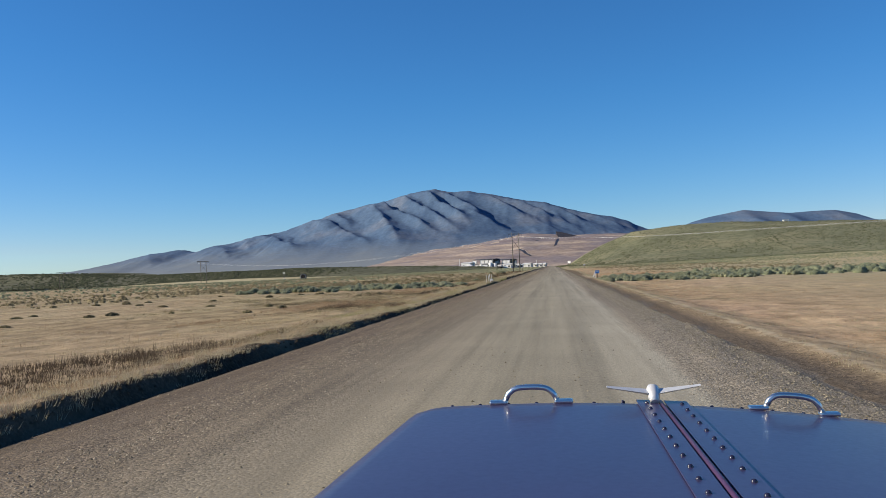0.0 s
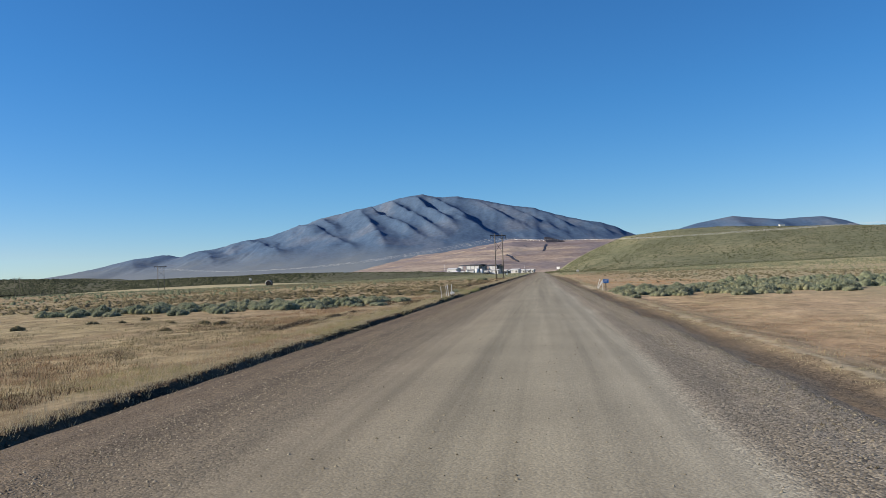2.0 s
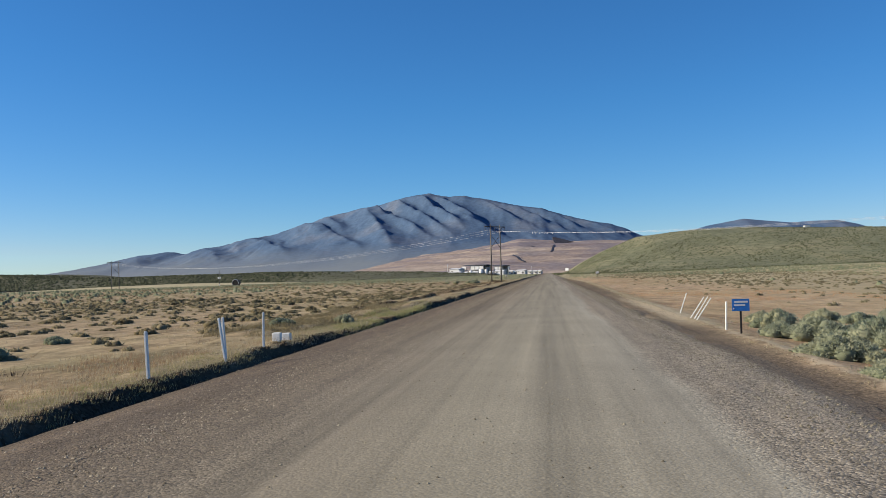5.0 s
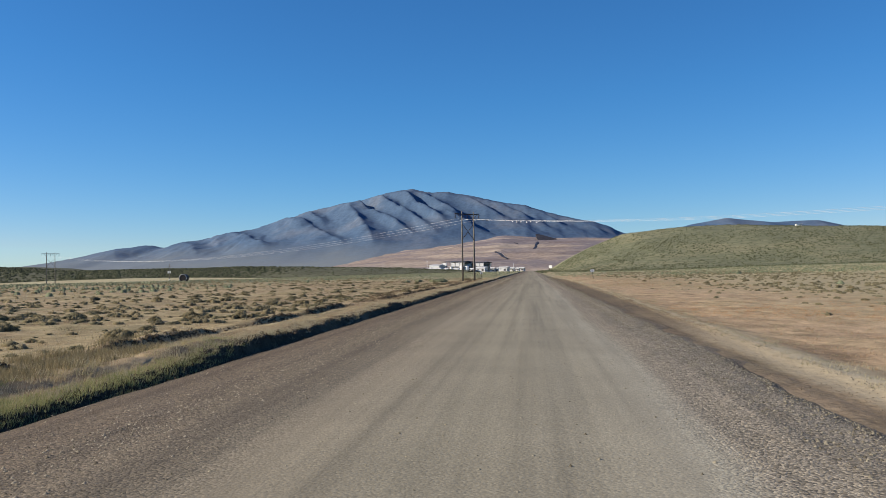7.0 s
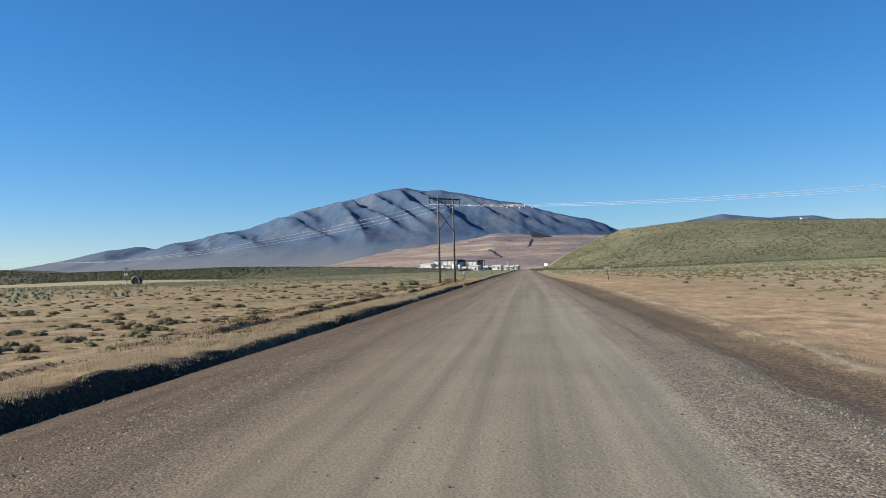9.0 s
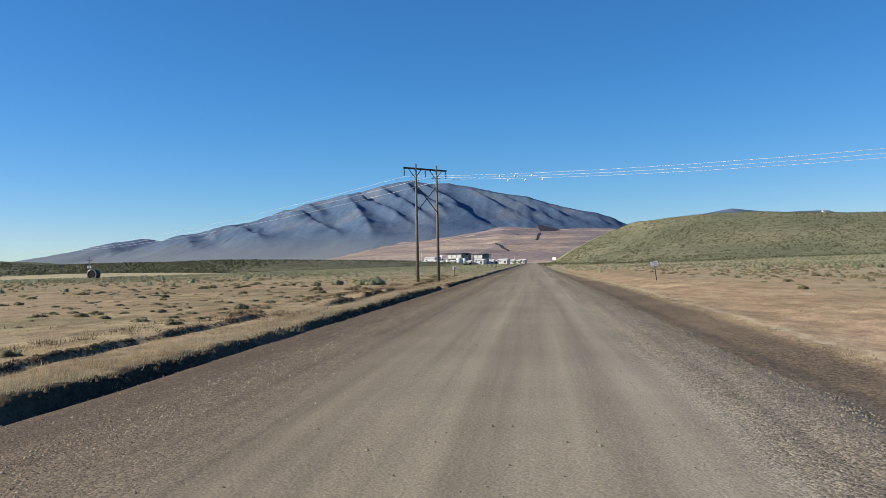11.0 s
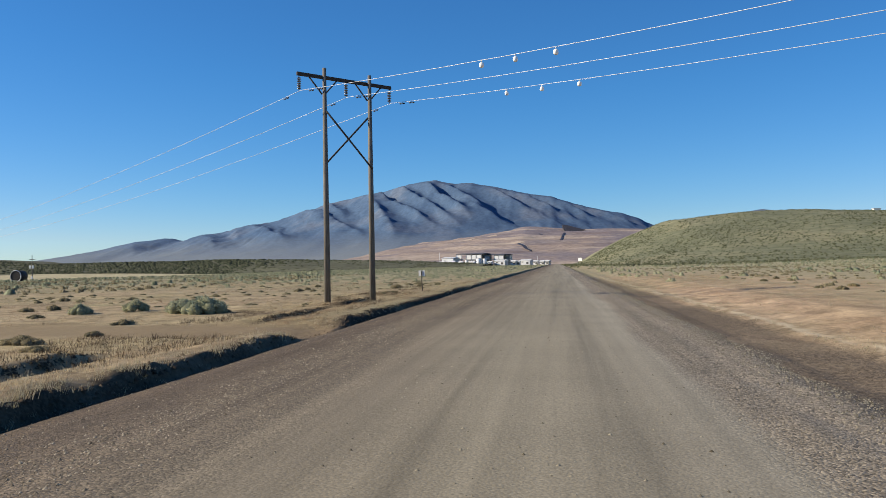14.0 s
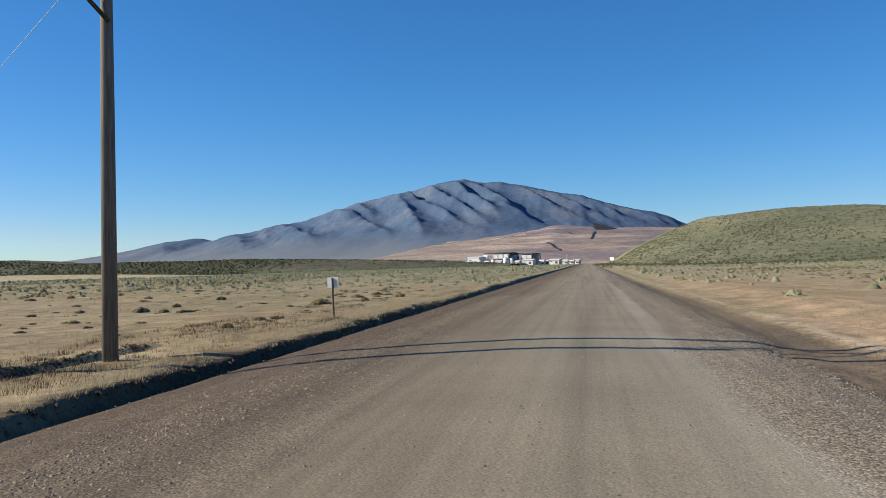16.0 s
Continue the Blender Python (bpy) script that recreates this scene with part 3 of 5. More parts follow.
def mountain_z(x, y):
    far = 4700.0
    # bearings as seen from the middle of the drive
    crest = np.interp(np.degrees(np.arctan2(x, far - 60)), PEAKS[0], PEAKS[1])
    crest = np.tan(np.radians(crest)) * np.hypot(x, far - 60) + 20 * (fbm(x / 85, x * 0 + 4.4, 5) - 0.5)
    t = np.clip((y - 3050) / (far - 3050), 0, 1)
    body = 0.32 * t + 0.68 * t ** 2
    z = crest * body
    # a smooth fan of washed-out soil at the foot, folds above it
    foot = 0.46 + 0.16 * (fbm(x / 300, x * 0 + 8.2, 3) - 0.5)
    wander = 34 * (fbm(x / 120, y / 160, 3) - 0.5) + 40 * (fbm(y / 260, x / 900, 2) - 0.5)
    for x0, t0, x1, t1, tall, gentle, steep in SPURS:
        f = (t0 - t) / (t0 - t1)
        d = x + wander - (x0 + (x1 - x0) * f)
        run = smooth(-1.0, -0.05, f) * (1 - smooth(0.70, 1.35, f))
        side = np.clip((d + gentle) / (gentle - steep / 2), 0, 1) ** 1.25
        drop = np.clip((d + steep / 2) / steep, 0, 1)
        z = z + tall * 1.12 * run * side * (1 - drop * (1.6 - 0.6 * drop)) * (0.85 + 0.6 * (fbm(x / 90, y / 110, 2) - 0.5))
    reach = smooth(foot - 0.05, foot + 0.25, t) * (1 - smooth(0.86, 1.0, t))
    s = x - 520 * (1 - t) + wander * 2
    folds = 18 * (fbm(x / 210, y / 260, 3) - 0.5) + reach * (16 * (ridged(s / 110, t * 2.4, 4) - 0.6) + 5 * (fbm(x / 40, y / 50, 3) - 0.5))
    z = z + folds * smooth(0.12, 0.5, t) * (1 - smooth(0.88, 1.0, t)) * np.clip(crest / 300, 0.3, 1)
    # nothing on the slope stands above the crest as seen from the plain
    lid = crest * (y - 150) / (far - 150) * 0.985
    z = np.minimum(z, np.maximum(lid, crest * body))
    return np.where(y > far, crest - (y - far) * 0.9, z) - 6 * (1 - smooth(3300, 4600, y))


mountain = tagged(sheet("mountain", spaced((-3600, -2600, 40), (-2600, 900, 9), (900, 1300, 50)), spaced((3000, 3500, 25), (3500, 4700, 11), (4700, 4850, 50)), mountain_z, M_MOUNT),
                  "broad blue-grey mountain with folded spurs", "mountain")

RIGHT = skyline([(6, 1.2), (9.3, 2.46), (10.4, 2.74), (12.6, 3.09), (13.8, 2.92), (15.4, 2.72), (16.7, 2.76), (18.0, 2.75), (19.2, 2.44), (20.5, 1.9), (24, 1.0)])


def range_z(x, y):
    crest = np.interp(np.degrees(np.arctan2(x, 4500)), RIGHT[0], RIGHT[1])
    crest = np.tan(np.radians(crest)) * np.hypot(x, 4500)
    t = np.clip((y - 3500) / 1100, 0, 1)
    return crest * t * (1 + (ridged(x / 260 + t, y / 1200, 4) - 0.7) * 0.9 * np.sin(math.pi * t)) - np.where(y > 4600, (y - 4600) * 0.8, 0)


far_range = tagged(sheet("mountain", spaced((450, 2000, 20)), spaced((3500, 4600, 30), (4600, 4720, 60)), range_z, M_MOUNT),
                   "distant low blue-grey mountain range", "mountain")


def dump_z(x, y):
    top = np.interp(np.degrees(np.arctan2(x, 2000)), [-13, -11.3, -8.6, -4.7, -1.7, 1.0, 2.8, 6, 9], [6, 24, 52, 68, 84, 79, 80, 72, 50])
    t = np.clip((y - 1250) / 780, 0, 1) ** 0.9
    z = top * t
    # mining benches cut into the slope
    step = 9.0
    k = z / step + 2.2 * (fbm(x / 190, y / 190, 3) - 0.5)
    bench = (np.floor(k) + smooth(0.55, 1.0, k - np.floor(k))) * step
    w = smooth(12, 26, z) * 0.35 * (0.3 + 1.4 * vnoise(x / 120, y / 200))
    z = z * (1 - w) + bench * w + 5 * (fbm(x / 70, y / 70, 4) - 0.5) * smooth(0.05, 0.2, t)
    return z - 5


dump = tagged(sheet("mine_slope", spaced((-470, 320, 6)), spaced((1240, 2040, 8), (2040, 2200, 40)), dump_z, M_DUMP),
              "terraced tan mine slope with benches and a dark cut", "mine slope")

# ---- power line ----
LINE = Vector((0.757, -0.653, 0.0))
ACROSS = Vector((0.653, 0.757, 0.0))


def h_frame(m):
    """Two wooden poles, a cross arm, braces and three strings of insulators; x runs along the arm."""
    top = empty("power_pole", m, "weathered wooden H-frame power pole with crossed braces", "power pole", "power poles of the line")
    for s in (-1, 1):
        part("pole", tube([(s * 1.6, 0, -0.6), (s * 1.6, 0, 6), (s * 1.6, 0, 13.45)], [0.185, 0.155, 0.105], 14), M_POLE, top)
    part("cross_arm", box((-3.33, 0.09, 12.84), (3.33, 0.22, 13.04), 0.012), M_ARM, top)
    for s in (-1, 1):
        for d in (-1, 1):
            part("arm_brace", tube([(s * 1.6 + d * 0.08, 0.13, 11.95), (s * 1.6 + d * 0.95, 0.14, 12.86)], 0.045, 8), M_ARM, top)
    part("cross_brace", tube([(-1.6, -0.16, 10.95), (1.6, -0.17, 7.85)], 0.055, 8), M_ARM, top)
    part("cross_brace", tube([(1.6, 0.16, 10.95), (-1.6, 0.17, 7.85)], 0.055, 8), M_ARM, top)
    for xx in (-3.2, 0.0, 3.2):
        bm = bmesh.new()
        bm_tube(bm, [(xx, 0.15, 12.86), (xx, 0.15, 11.95)], 0.022, 8)
        for k in range(7):
            z = 12.70 - k * 0.1
            bm_tube(bm, [(xx, 0.15, z + 0.03), (xx, 0.15, z), (xx, 0.15, z - 0.028)], [0.035, 0.12, 0.105], 12)
        part("insulator_string", bm, M_INSUL, top)
    return top


TURN = math.degrees(math.atan2(ACROSS.y, ACROSS.x))
SPAN = 231.0
base = Vector((-11.95, 287.1, 0.0))
first = h_frame(pose(*base, 0, 0, TURN))
for k, z in ((-1, -1.6), (-2, -2.2), (1, 2.5)):
    p = base + LINE * SPAN * k
    copy_thing(first, pose(p.x, p.y, z, 0, 0, TURN))


def cable_z(s):
    if s >= 0:
        return 11.97 - 0.085 * s + (0.00065 if s < 70 else 0.00065) * s * s - max(0, s - 70) ** 2 * 0.00074
    return 11.97 + 0.088 * s + 0.00035 * s * s


for off in (-3.2, 0.0, 3.2):
    start = base + ACROSS * off + LINE * 0
    bm = bmesh.new()
    pts = [start + LINE * s + Vector((0, 0, cable_z(s))) for s in (-231, -200, -170, -140, -110, -90, -70, -55, -40, -28, -18, -10, -4, 0, 4, 8, 12, 16, 20, 26, 34, 44, 56, 70, 90, 120, 150, 190, 231)]
    bm_tube(bm, pts, 0.013, 6)
    me = bpy.data.meshes.new("power_cable")
    bm.to_mesh(me)
    bm.free()
    me.materials.append(M_WIRE)
    cable = tagged(new("power_cable", me), "bright aluminium power cable sagging between poles", "power cable", "power cables")
    for s in (-1.5, 1.1, 2.0):
        p, q = (start + LINE * (s + d) + Vector((0, 0, cable_z(s + d) - 0.09)) for d in (-0.22, 0.22))
        bm = bmesh.new()
        bm_tube(bm, [p, p.lerp(q, 0.25), p.lerp(q, 0.3), p.lerp(q, 0.7), p.lerp(q, 0.75), q], [0.035, 0.045, 0.012, 0.012, 0.045, 0.035], 8)
        m = p.lerp(q, 0.5)
        bm_tube(bm, [m, m + Vector((0, 0, 0.10))], 0.018, 6)
        part("vibration_damper", bm, M_POST, cable, "dark weight clamped under the cable")

for off, runs in ((3.2, (9.8, 12.25, 14.65)), (-3.2, (14.5, 16.5, 18.7))):
    for s in runs:
        p = base + ACROSS * off + LINE * s
        mk = empty("cable_marker", pose(p.x, p.y, cable_z(s)), "small pale yellow marker hanging from a power cable", "cable marker", "cable markers")
        part("clip", tube([(0, 0, 0.03), (0, 0, -0.12)], 0.02, 6), M_STEEL, mk)
        part("disc", tube([(0, 0, -0.10), (0, 0, -0.14), (0, 0, -0.28), (0, 0, -0.32)], [0.05, 0.10, 0.10, 0.05], 12), M_BALL, mk)


# ---- roadside signs and stakes ----
M_WHITE = simple("sun_bleached_white_paint", (0.66, 0.65, 0.60), (0.78, 0.77, 0.73), 9, 0.6)
M_BLUE_SIGN = simple("blue_sign_face", (0.02, 0.13, 0.42), (0.03, 0.16, 0.48), 6, 0.45, bump=0)
M_SIGN = simple("white_sign_face", (0.546, 0.546, 0.546), (0.624, 0.624, 0.616), 6, 0.45, bump=0)
M_BLACK = simple("black_paint", (0.015, 0.015, 0.016), (0.03, 0.03, 0.03), 10, 0.5, bump=0)
M_GREY = simple("faded_grey_lettering", (0.16, 0.18, 0.24), (0.22, 0.24, 0.3), 10, 0.6, bump=0)


def zg(x, y):
    return float(ground_z(np.array([x]), np.array([y]))[0])


def stake(x, y, tip, label="thin white-painted wooden marker stake"):
    """A flat wooden stake from the ground at x, y to its tip."""
    b = Vector((x, y, zg(x, y) - 0.12))
    t = Vector(tip)
    d = t - b
    q = d.to_track_quat("Z", "Y").to_matrix().to_4x4()
    bm = bmesh.new()
    bm_box(bm, (-0.05, -0.02, 0), (0.05, 0.02, d.length - 0.02), 0.004)
    bm_box(bm, (-0.042, -0.017, d.length - 0.02), (0.042, 0.017, d.length), 0.004)
    me = bpy.data.meshes.new("marker_stake")
    bm.to_mesh(me)
    bm.free()
    me.materials.append(M_WHITE)
    ob = new("marker_stake", me)
    ob.matrix_world = Matrix.Translation(b) @ q
    return tagged(ob, label or "thin upright white wooden marker stake beside a road", "stake", "white marker stakes")


for x, y, tip in ((6.05, 130.3, (6.39, 130.2, 0.94)), (5.72, 125.6, (6.35, 125.5, 0.90)), (5.76, 124.9, (6.38, 124.8, 0.93)), (5.70, 124.0, (6.33, 123.9, 0.90)),
                  (-8.19, 106.0, (-8.24, 106.0, 1.10)), (-8.24, 110.3, (-8.30, 110.3, 1.05)), (-8.02, 109.8, (-8.10, 109.8, 1.18)), (-7.95, 109.6, (-8.12, 109.6, 1.18)),
                  (-8.06, 112.7, (-8.05, 112.7, 1.18))):
    stake(x, y, tip, "thin white marker stake leaning beside a road" if abs(x - tip[0]) > 0.2 else "")
stake(5.85, 118.8, (5.89, 118.8, 0.95))


def box_thing(name, lo, hi, mat, label, category, group=""):
    me = bpy.data.meshes.new(name)
    bm = box(lo, hi, 0.02)
    bm.to_mesh(me)
    bm.free()
    me.materials.append(mat)
    return tagged(new(name, me), label, category, group)


for x, y in ((-8.22, 114.4), (-8.2, 115.3)):
    z = zg(x, y)
    box_thing("marker_block", (x - 0.13, y - 0.1, z - 0.03), (x + 0.13, y + 0.1, z + 0.24), M_WHITE, "small white block on the ground beside stakes", "block", "white blocks")


def road_sign(x, y, turn, name, label, plate, z0, z1, w, bars, border=False, lean=0.0, plate_mat=None, bar_mat=None):
    """A post with a flat plate; bars stand for lines of writing."""
    z = zg(x, y)
    top = empty(name, pose(x, y, z, 0, lean, turn), label, "sign")
    part("post", box((-0.03, -0.025, -0.3), (0.03, 0.025, z1 - 0.03), 0.004), M_POST, top)
    p = part("plate", box((-w / 2, -0.045, z0), (w / 2, -0.030, z1), 0.004), plate_mat, top)
    for bx0, bx1, bz0, bz1 in bars:
        part("lettering", box((bx0, -0.050, bz0), (bx1, -0.046, bz1)), bar_mat, p)
    if border:
        n = 8
        for k in range(n):
            a = -w / 2 + (k + 0.25) * w / n
            for zz in (z0 + 0.006, z1 - 0.031):
                part("border_stripe", box((a, -0.050, zz), (a + w / n / 2, -0.046, zz + 0.025)), M_BLACK, p)
        for k in range(5):
            zz = z0 + 0.045 + k * (z1 - z0 - 0.09) / 5
            for xx in (-w / 2 + 0.006, w / 2 - 0.031):
                part("border_stripe", box((xx, -0.050, zz), (xx + 0.025, -0.046, zz + 0.03)), M_BLACK, p)
    return top


road_sign(6.06, 117.5, 0, "blue_sign", "small blue roadside sign with white lettering on post", None, 0.72, 1.11, 0.54,
          [(-0.20, 0.22, 0.985, 1.045), (-0.21, 0.14, 0.885, 0.935), (-0.24, -0.20, 0.78, 0.825)], plate_mat=M_BLUE_SIGN, bar_mat=M_SIGN)
road_sign(9.8, 259.8, -8, "warning_sign", "small white sign with striped border on dark post", None, 1.14, 1.55, 0.64,
          [(-0.21, 0.21, 1.42, 1.47), (-0.25, 0.25, 1.335, 1.375), (-0.24, 0.10, 1.21, 1.29), (0.13, 0.24, 1.21, 1.27)], True, -6.0, M_SIGN, M_GREY)
road_sign(-10.5, 304.5, 172, "roadside_sign", "plain pale sign seen from behind on dark post", None, 1.18, 1.62, 0.50, [], False, 2.0, M_SIGN, M_GREY)

# ---- tank and service pole on the plain ----
zt = zg(-128, 427) - 0.1
tank = empty("stock_tank", pose(-128.0, 427.0, zt), "large dark round tank lying on the plain", "tank")
part("shell", tube([(0, -1.4, 1.35), (0, -1.3, 1.35), (0, 1.3, 1.35), (0, 1.4, 1.35)], [1.2, 1.36, 1.36, 1.2], 28), M_POST, tank)
part("rim", tube([(1.38 * math.cos(k * math.pi / 16), -1.40, 1.35 + 1.38 * math.sin(k * math.pi / 16)) for k in range(33)], 0.10, 6), M_STEEL, tank, "pale steel rim")
part("cradle", box((-1.0, -1.0, -0.1), (1.0, 1.0, 0.25), 0.03), M_POST, tank)
sp = empty("service_pole", pose(-151.6, 467.7, zg(-151.6, 467.7) - 0.1), "thin wooden service pole with two white boxes", "utility pole")
part("pole", tube([(0, 0, -0.3), (0, 0, 7.6)], [0.14, 0.10], 10), M_POLE, sp)
for s in (-1, 1):
    part("box", box((s * 0.42 - 0.25, -0.45, 3.6), (s * 0.42 + 0.25, -0.1, 4.5), 0.04), M_WHITE, sp, "white metal box")
part("crossbar", box((-1.0, -0.08, 6.2), (1.0, 0.08, 6.36), 0.01), M_ARM, sp)
part("meter", box((-0.25, -0.4, 0.5), (0.25, -0.1, 1.3), 0.03), M_WHITE, sp, "white meter box")

# ---- processing plant ----
M_CLAD = simple("pale_metal_cladding", (0.593, 0.593, 0.585), (0.655, 0.655, 0.640), 0.4, 0.5, bump=0.1, dist=0.05)
M_ROOF = simple("dark_roof_sheet", (0.05, 0.05, 0.055), (0.09, 0.085, 0.085), 0.4, 0.6, bump=0.1, dist=0.05)
M_FRAME = simple("steel_blue_framework", (0.30, 0.31, 0.32), (0.42, 0.42, 0.42), 0.5, 0.5, 0.3, bump=0)
PZ = 1.2


def shed(x0, x1, y0, y1, h, label, open_front=False, name="industrial_building"):
    """A long building with cladding, a low gabled roof, doors and windows in front."""
    top = empty(name, pose((x0 + x1) / 2, (y0 + y1) / 2, PZ, 0, 0, -22), label, "building", "plant buildings")
    w, d = x1 - x0, y1 - y0
    if open_front:
        part("wall", box((-w / 2, d / 2 - 0.4, -3), (w / 2, d / 2, h)), M_CLAD, top)
        n = max(3, int(w / 5))
        for k in range(n + 1):
            xx = -w / 2 + k * w / n
            part("column", box((xx - 0.3, -d / 2 - 0.3, -3), (xx + 0.3, -d / 2 + 0.3, h)), M_FRAME, top)
        part("floor_deck", box((-w / 2, -d / 2, h * 0.48), (w / 2, d / 2 - 0.5, h * 0.55)), M_FRAME, top)
        for k in range(n):
            if k % 4 != 1:
                xx = -w / 2 + (k + 0.5) * w / n
                part("panel", box((xx - 2.3, -d / 2 - 0.1, h * 0.56), (xx + 2.3, -d / 2 + 0.1, h * 0.92)), M_CLAD, top)
    else:
        part("wall", box((-w / 2, -d / 2, -3), (w / 2, d / 2, h), 0.05), M_CLAD, top)
        n = max(2, int(w / 6))
        for k in range(n):
            xx = -w / 2 + (k + 0.5) * w / n
            if k % 3 == 1:
                part("door", box((xx - 1.2, -d / 2 - 0.12, -0.2), (xx + 1.2, -d / 2 - 0.004, min(3.0, h * 0.6))), M_ROOF, top)
            else:
                part("window", box((xx - 1.0, -d / 2 - 0.1, h * 0.45), (xx + 1.0, -d / 2 - 0.004, h * 0.68)), M_ROOF, top)
    bm = bmesh.new()
    vs = [bm.verts.new(v) for yy in (-d / 2 - 0.5, d / 2 + 0.5) for v in ((-w / 2 - 0.6, yy, h), (-w / 2 - 0.6, yy, h + 0.3), (w / 2 + 0.6, yy, h + 0.3), (w / 2 + 0.6, yy, h))]
    mid = [bm.verts.new((s * (w / 2 + 0.6), 0, h + 1.3)) for s in (-1, 1)]
    bm.faces.new((vs[0], vs[1], vs[2], vs[3]))
    bm.faces.new((vs[4], vs[7], vs[6], vs[5]))
    bm.faces.new((vs[1], mid[0], mid[1], vs[2]))
    bm.faces.new((vs[5], vs[6], mid[1], mid[0]))
    bm.faces.new((vs[0], vs[4], vs[5], mid[0], vs[1]))
    bm.faces.new((vs[3], vs[2], mid[1], vs[6], vs[7]))
    bm.faces.new((vs[0], vs[3], vs[7], vs[4]))
    bmesh.ops.recalc_face_normals(bm, faces=bm.faces)
    part("roof", bm, M_ROOF if h > 8 else M_CLAD, top)
    return top


shed(-101, -72, 1116, 1140, 10.8, "tall open steel plant building with dark roof", True)
shed(-71.5, -50, 1118, 1140, 9.6, "white clad plant building with dark roof", True)
shed(-116.3, -103, 1108, 1122, 7.0, "low white plant building with flat roof")
shed(-62, -50.5, 1096, 1104, 3.4, "white site trailer beside the plant", name="site_trailer")
shed(-36.6, -25.8, 1110, 1118, 3.3, "white workshop beside the road", name="workshop")
shed(-13.7, -7.5, 1140, 1146, 2.3, "small white site cabin near the road", name="site_cabin")
shed(-24, -19, 1126, 1131, 2.4, "small white site cabin near the road", name="site_cabin")
for x, y, w, h in ((-118, 1098, 5, 2.6), (-110, 1096, 7, 3.0), (-99, 1094, 4, 2.4), (-88, 1095, 6, 2.8), (-69, 1094, 4, 2.2), (-46, 1100, 5, 2.6), (-41, 1104, 3.5, 2.2), (-17, 1120, 4, 2.0)):
    shed(x, x + w, y, y + 4, h, "small white container at the plant", name="site_container")
for x, r, h in ((-79.5, 2.6, 6.2), (-73.5, 2.2, 5.6), (-92, 1.8, 4.5), (-108, 1.6, 4.0), (-112.5, 1.4, 3.8)):
    tk = empty("storage_tank", pose(x, 1104, PZ), "white upright storage tank at the plant", "tank", "plant tanks")
    part("shell", tube([(0, 0, -3), (0, 0, h)], [r, r], 20), M_WHITE, tk)
    part("lid", tube([(0, 0, h), (0, 0, h + 0.6)], [r * 1.02, r * 0.2], 20), M_CLAD, tk)
for x, y, h in ((-121.5, 1116, 13.0), (-47, 1112, 9.0), (-20, 1112, 8.0)):
    lp = empty("mast", pose(x, y, PZ), "thin pale mast beside the plant", "mast", "plant masts")
    part("pole", tube([(0, 0, -3), (0, 0, h)], [0.25, 0.16], 8), M_CLAD, lp)
    part("arm", box((-0.9, -0.1, h - 0.3), (0.9, 0.1, h - 0.1)), M_STEEL, lp)

# dark sheets and cuts laid over the mine slope
M_LINER = simple("dark_liner_sheet", (0.025, 0.025, 0.035), (0.045, 0.045, 0.055), 0.2, 0.6, bump=0)
M_BENCH = simple("tan_bench_soil", (0.30, 0.245, 0.20), (0.37, 0.30, 0.235), 0.12, 0.95, bump=0)
M_SPOIL = simple("pale_spoil", (0.36, 0.29, 0.23), (0.42, 0.34, 0.27), 0.2, 0.95, bump=0)


def draped(name, label, category, mat, a, b, c, d, lift=0.7, n=16):
    """A sheet over the slope between four plan corners."""
    bm = bmesh.new()
    a, b, c, d = (Vector(p) for p in (a, b, c, d))
    rows = []
    for j in range(n + 1):
        p, q = a.lerp(d, j / n), b.lerp(c, j / n)
        row = []
        for i in range(n + 1):
            w = p.lerp(q, i / n)
            row.append(bm.verts.new((w.x, w.y, float(dump_z(np.array([w.x]), np.array([w.y]))[0]) + lift)))
        rows.append(row)
    for r0, r1 in zip(rows, rows[1:]):
        for i in range(n):
            bm.faces.new((r0[i], r0[i + 1], r1[i + 1], r1[i]))
    me = bpy.data.meshes.new(name)
    bm.to_mesh(me)
    bm.free()
    me.materials.append(mat)
    ob = tagged(new(name, me), label, category)
    ob.modifiers.new("thickness", "SOLIDIFY").thickness = 0.5
    return ob


# steep lined face of a heap
bm = bmesh.new()
face = [(11.5, 77.2), (19, 76.6), (38, 71.0), (58, 65.0), (40, 63.6), (17, 61.4)]
front = [bm.verts.new((x, 1925 + (z - 62) * 1.2, z)) for x, z in face]
back = [bm.verts.new((x, 1985, z - 3)) for x, z in face]
bm.faces.new(front)
bm.faces.new(back[::-1])
for k in range(6):
    bm.faces.new((front[k], back[k], back[(k + 1) % 6], front[(k + 1) % 6]))
bmesh.ops.recalc_face_normals(bm, faces=bm.faces)
me = bpy.data.meshes.new("lined_heap")
bm.to_mesh(me)
bm.free()
me.materials.append(M_LINER)
tagged(new("lined_heap", me), "dark sheet-lined heap face on the mine slope", "lined heap")
draped("lined_channel", "dark lined channel down the mine slope", "channel", M_LINER, (5, 1655), (8.5, 1663), (16, 1837), (11.6, 1831))
draped("lined_channel", "dark lined channel down the mine slope", "channel", M_LINER, (-61.2, 1572), (-60.0, 1600), (-35.6, 1463), (-37.4, 1452))
draped("spoil_bank", "pale spoil bank beside the dark channel", "spoil bank", M_SPOIL, (-35.2, 1463), (-33.6, 1460), (-58, 1606), (-59.4, 1602))
draped("lined_channel", "small dark lined hollow on the mine slope", "channel", M_LINER, (-33.5, 1825), (-27, 1805), (-25, 1812), (-31, 1834))

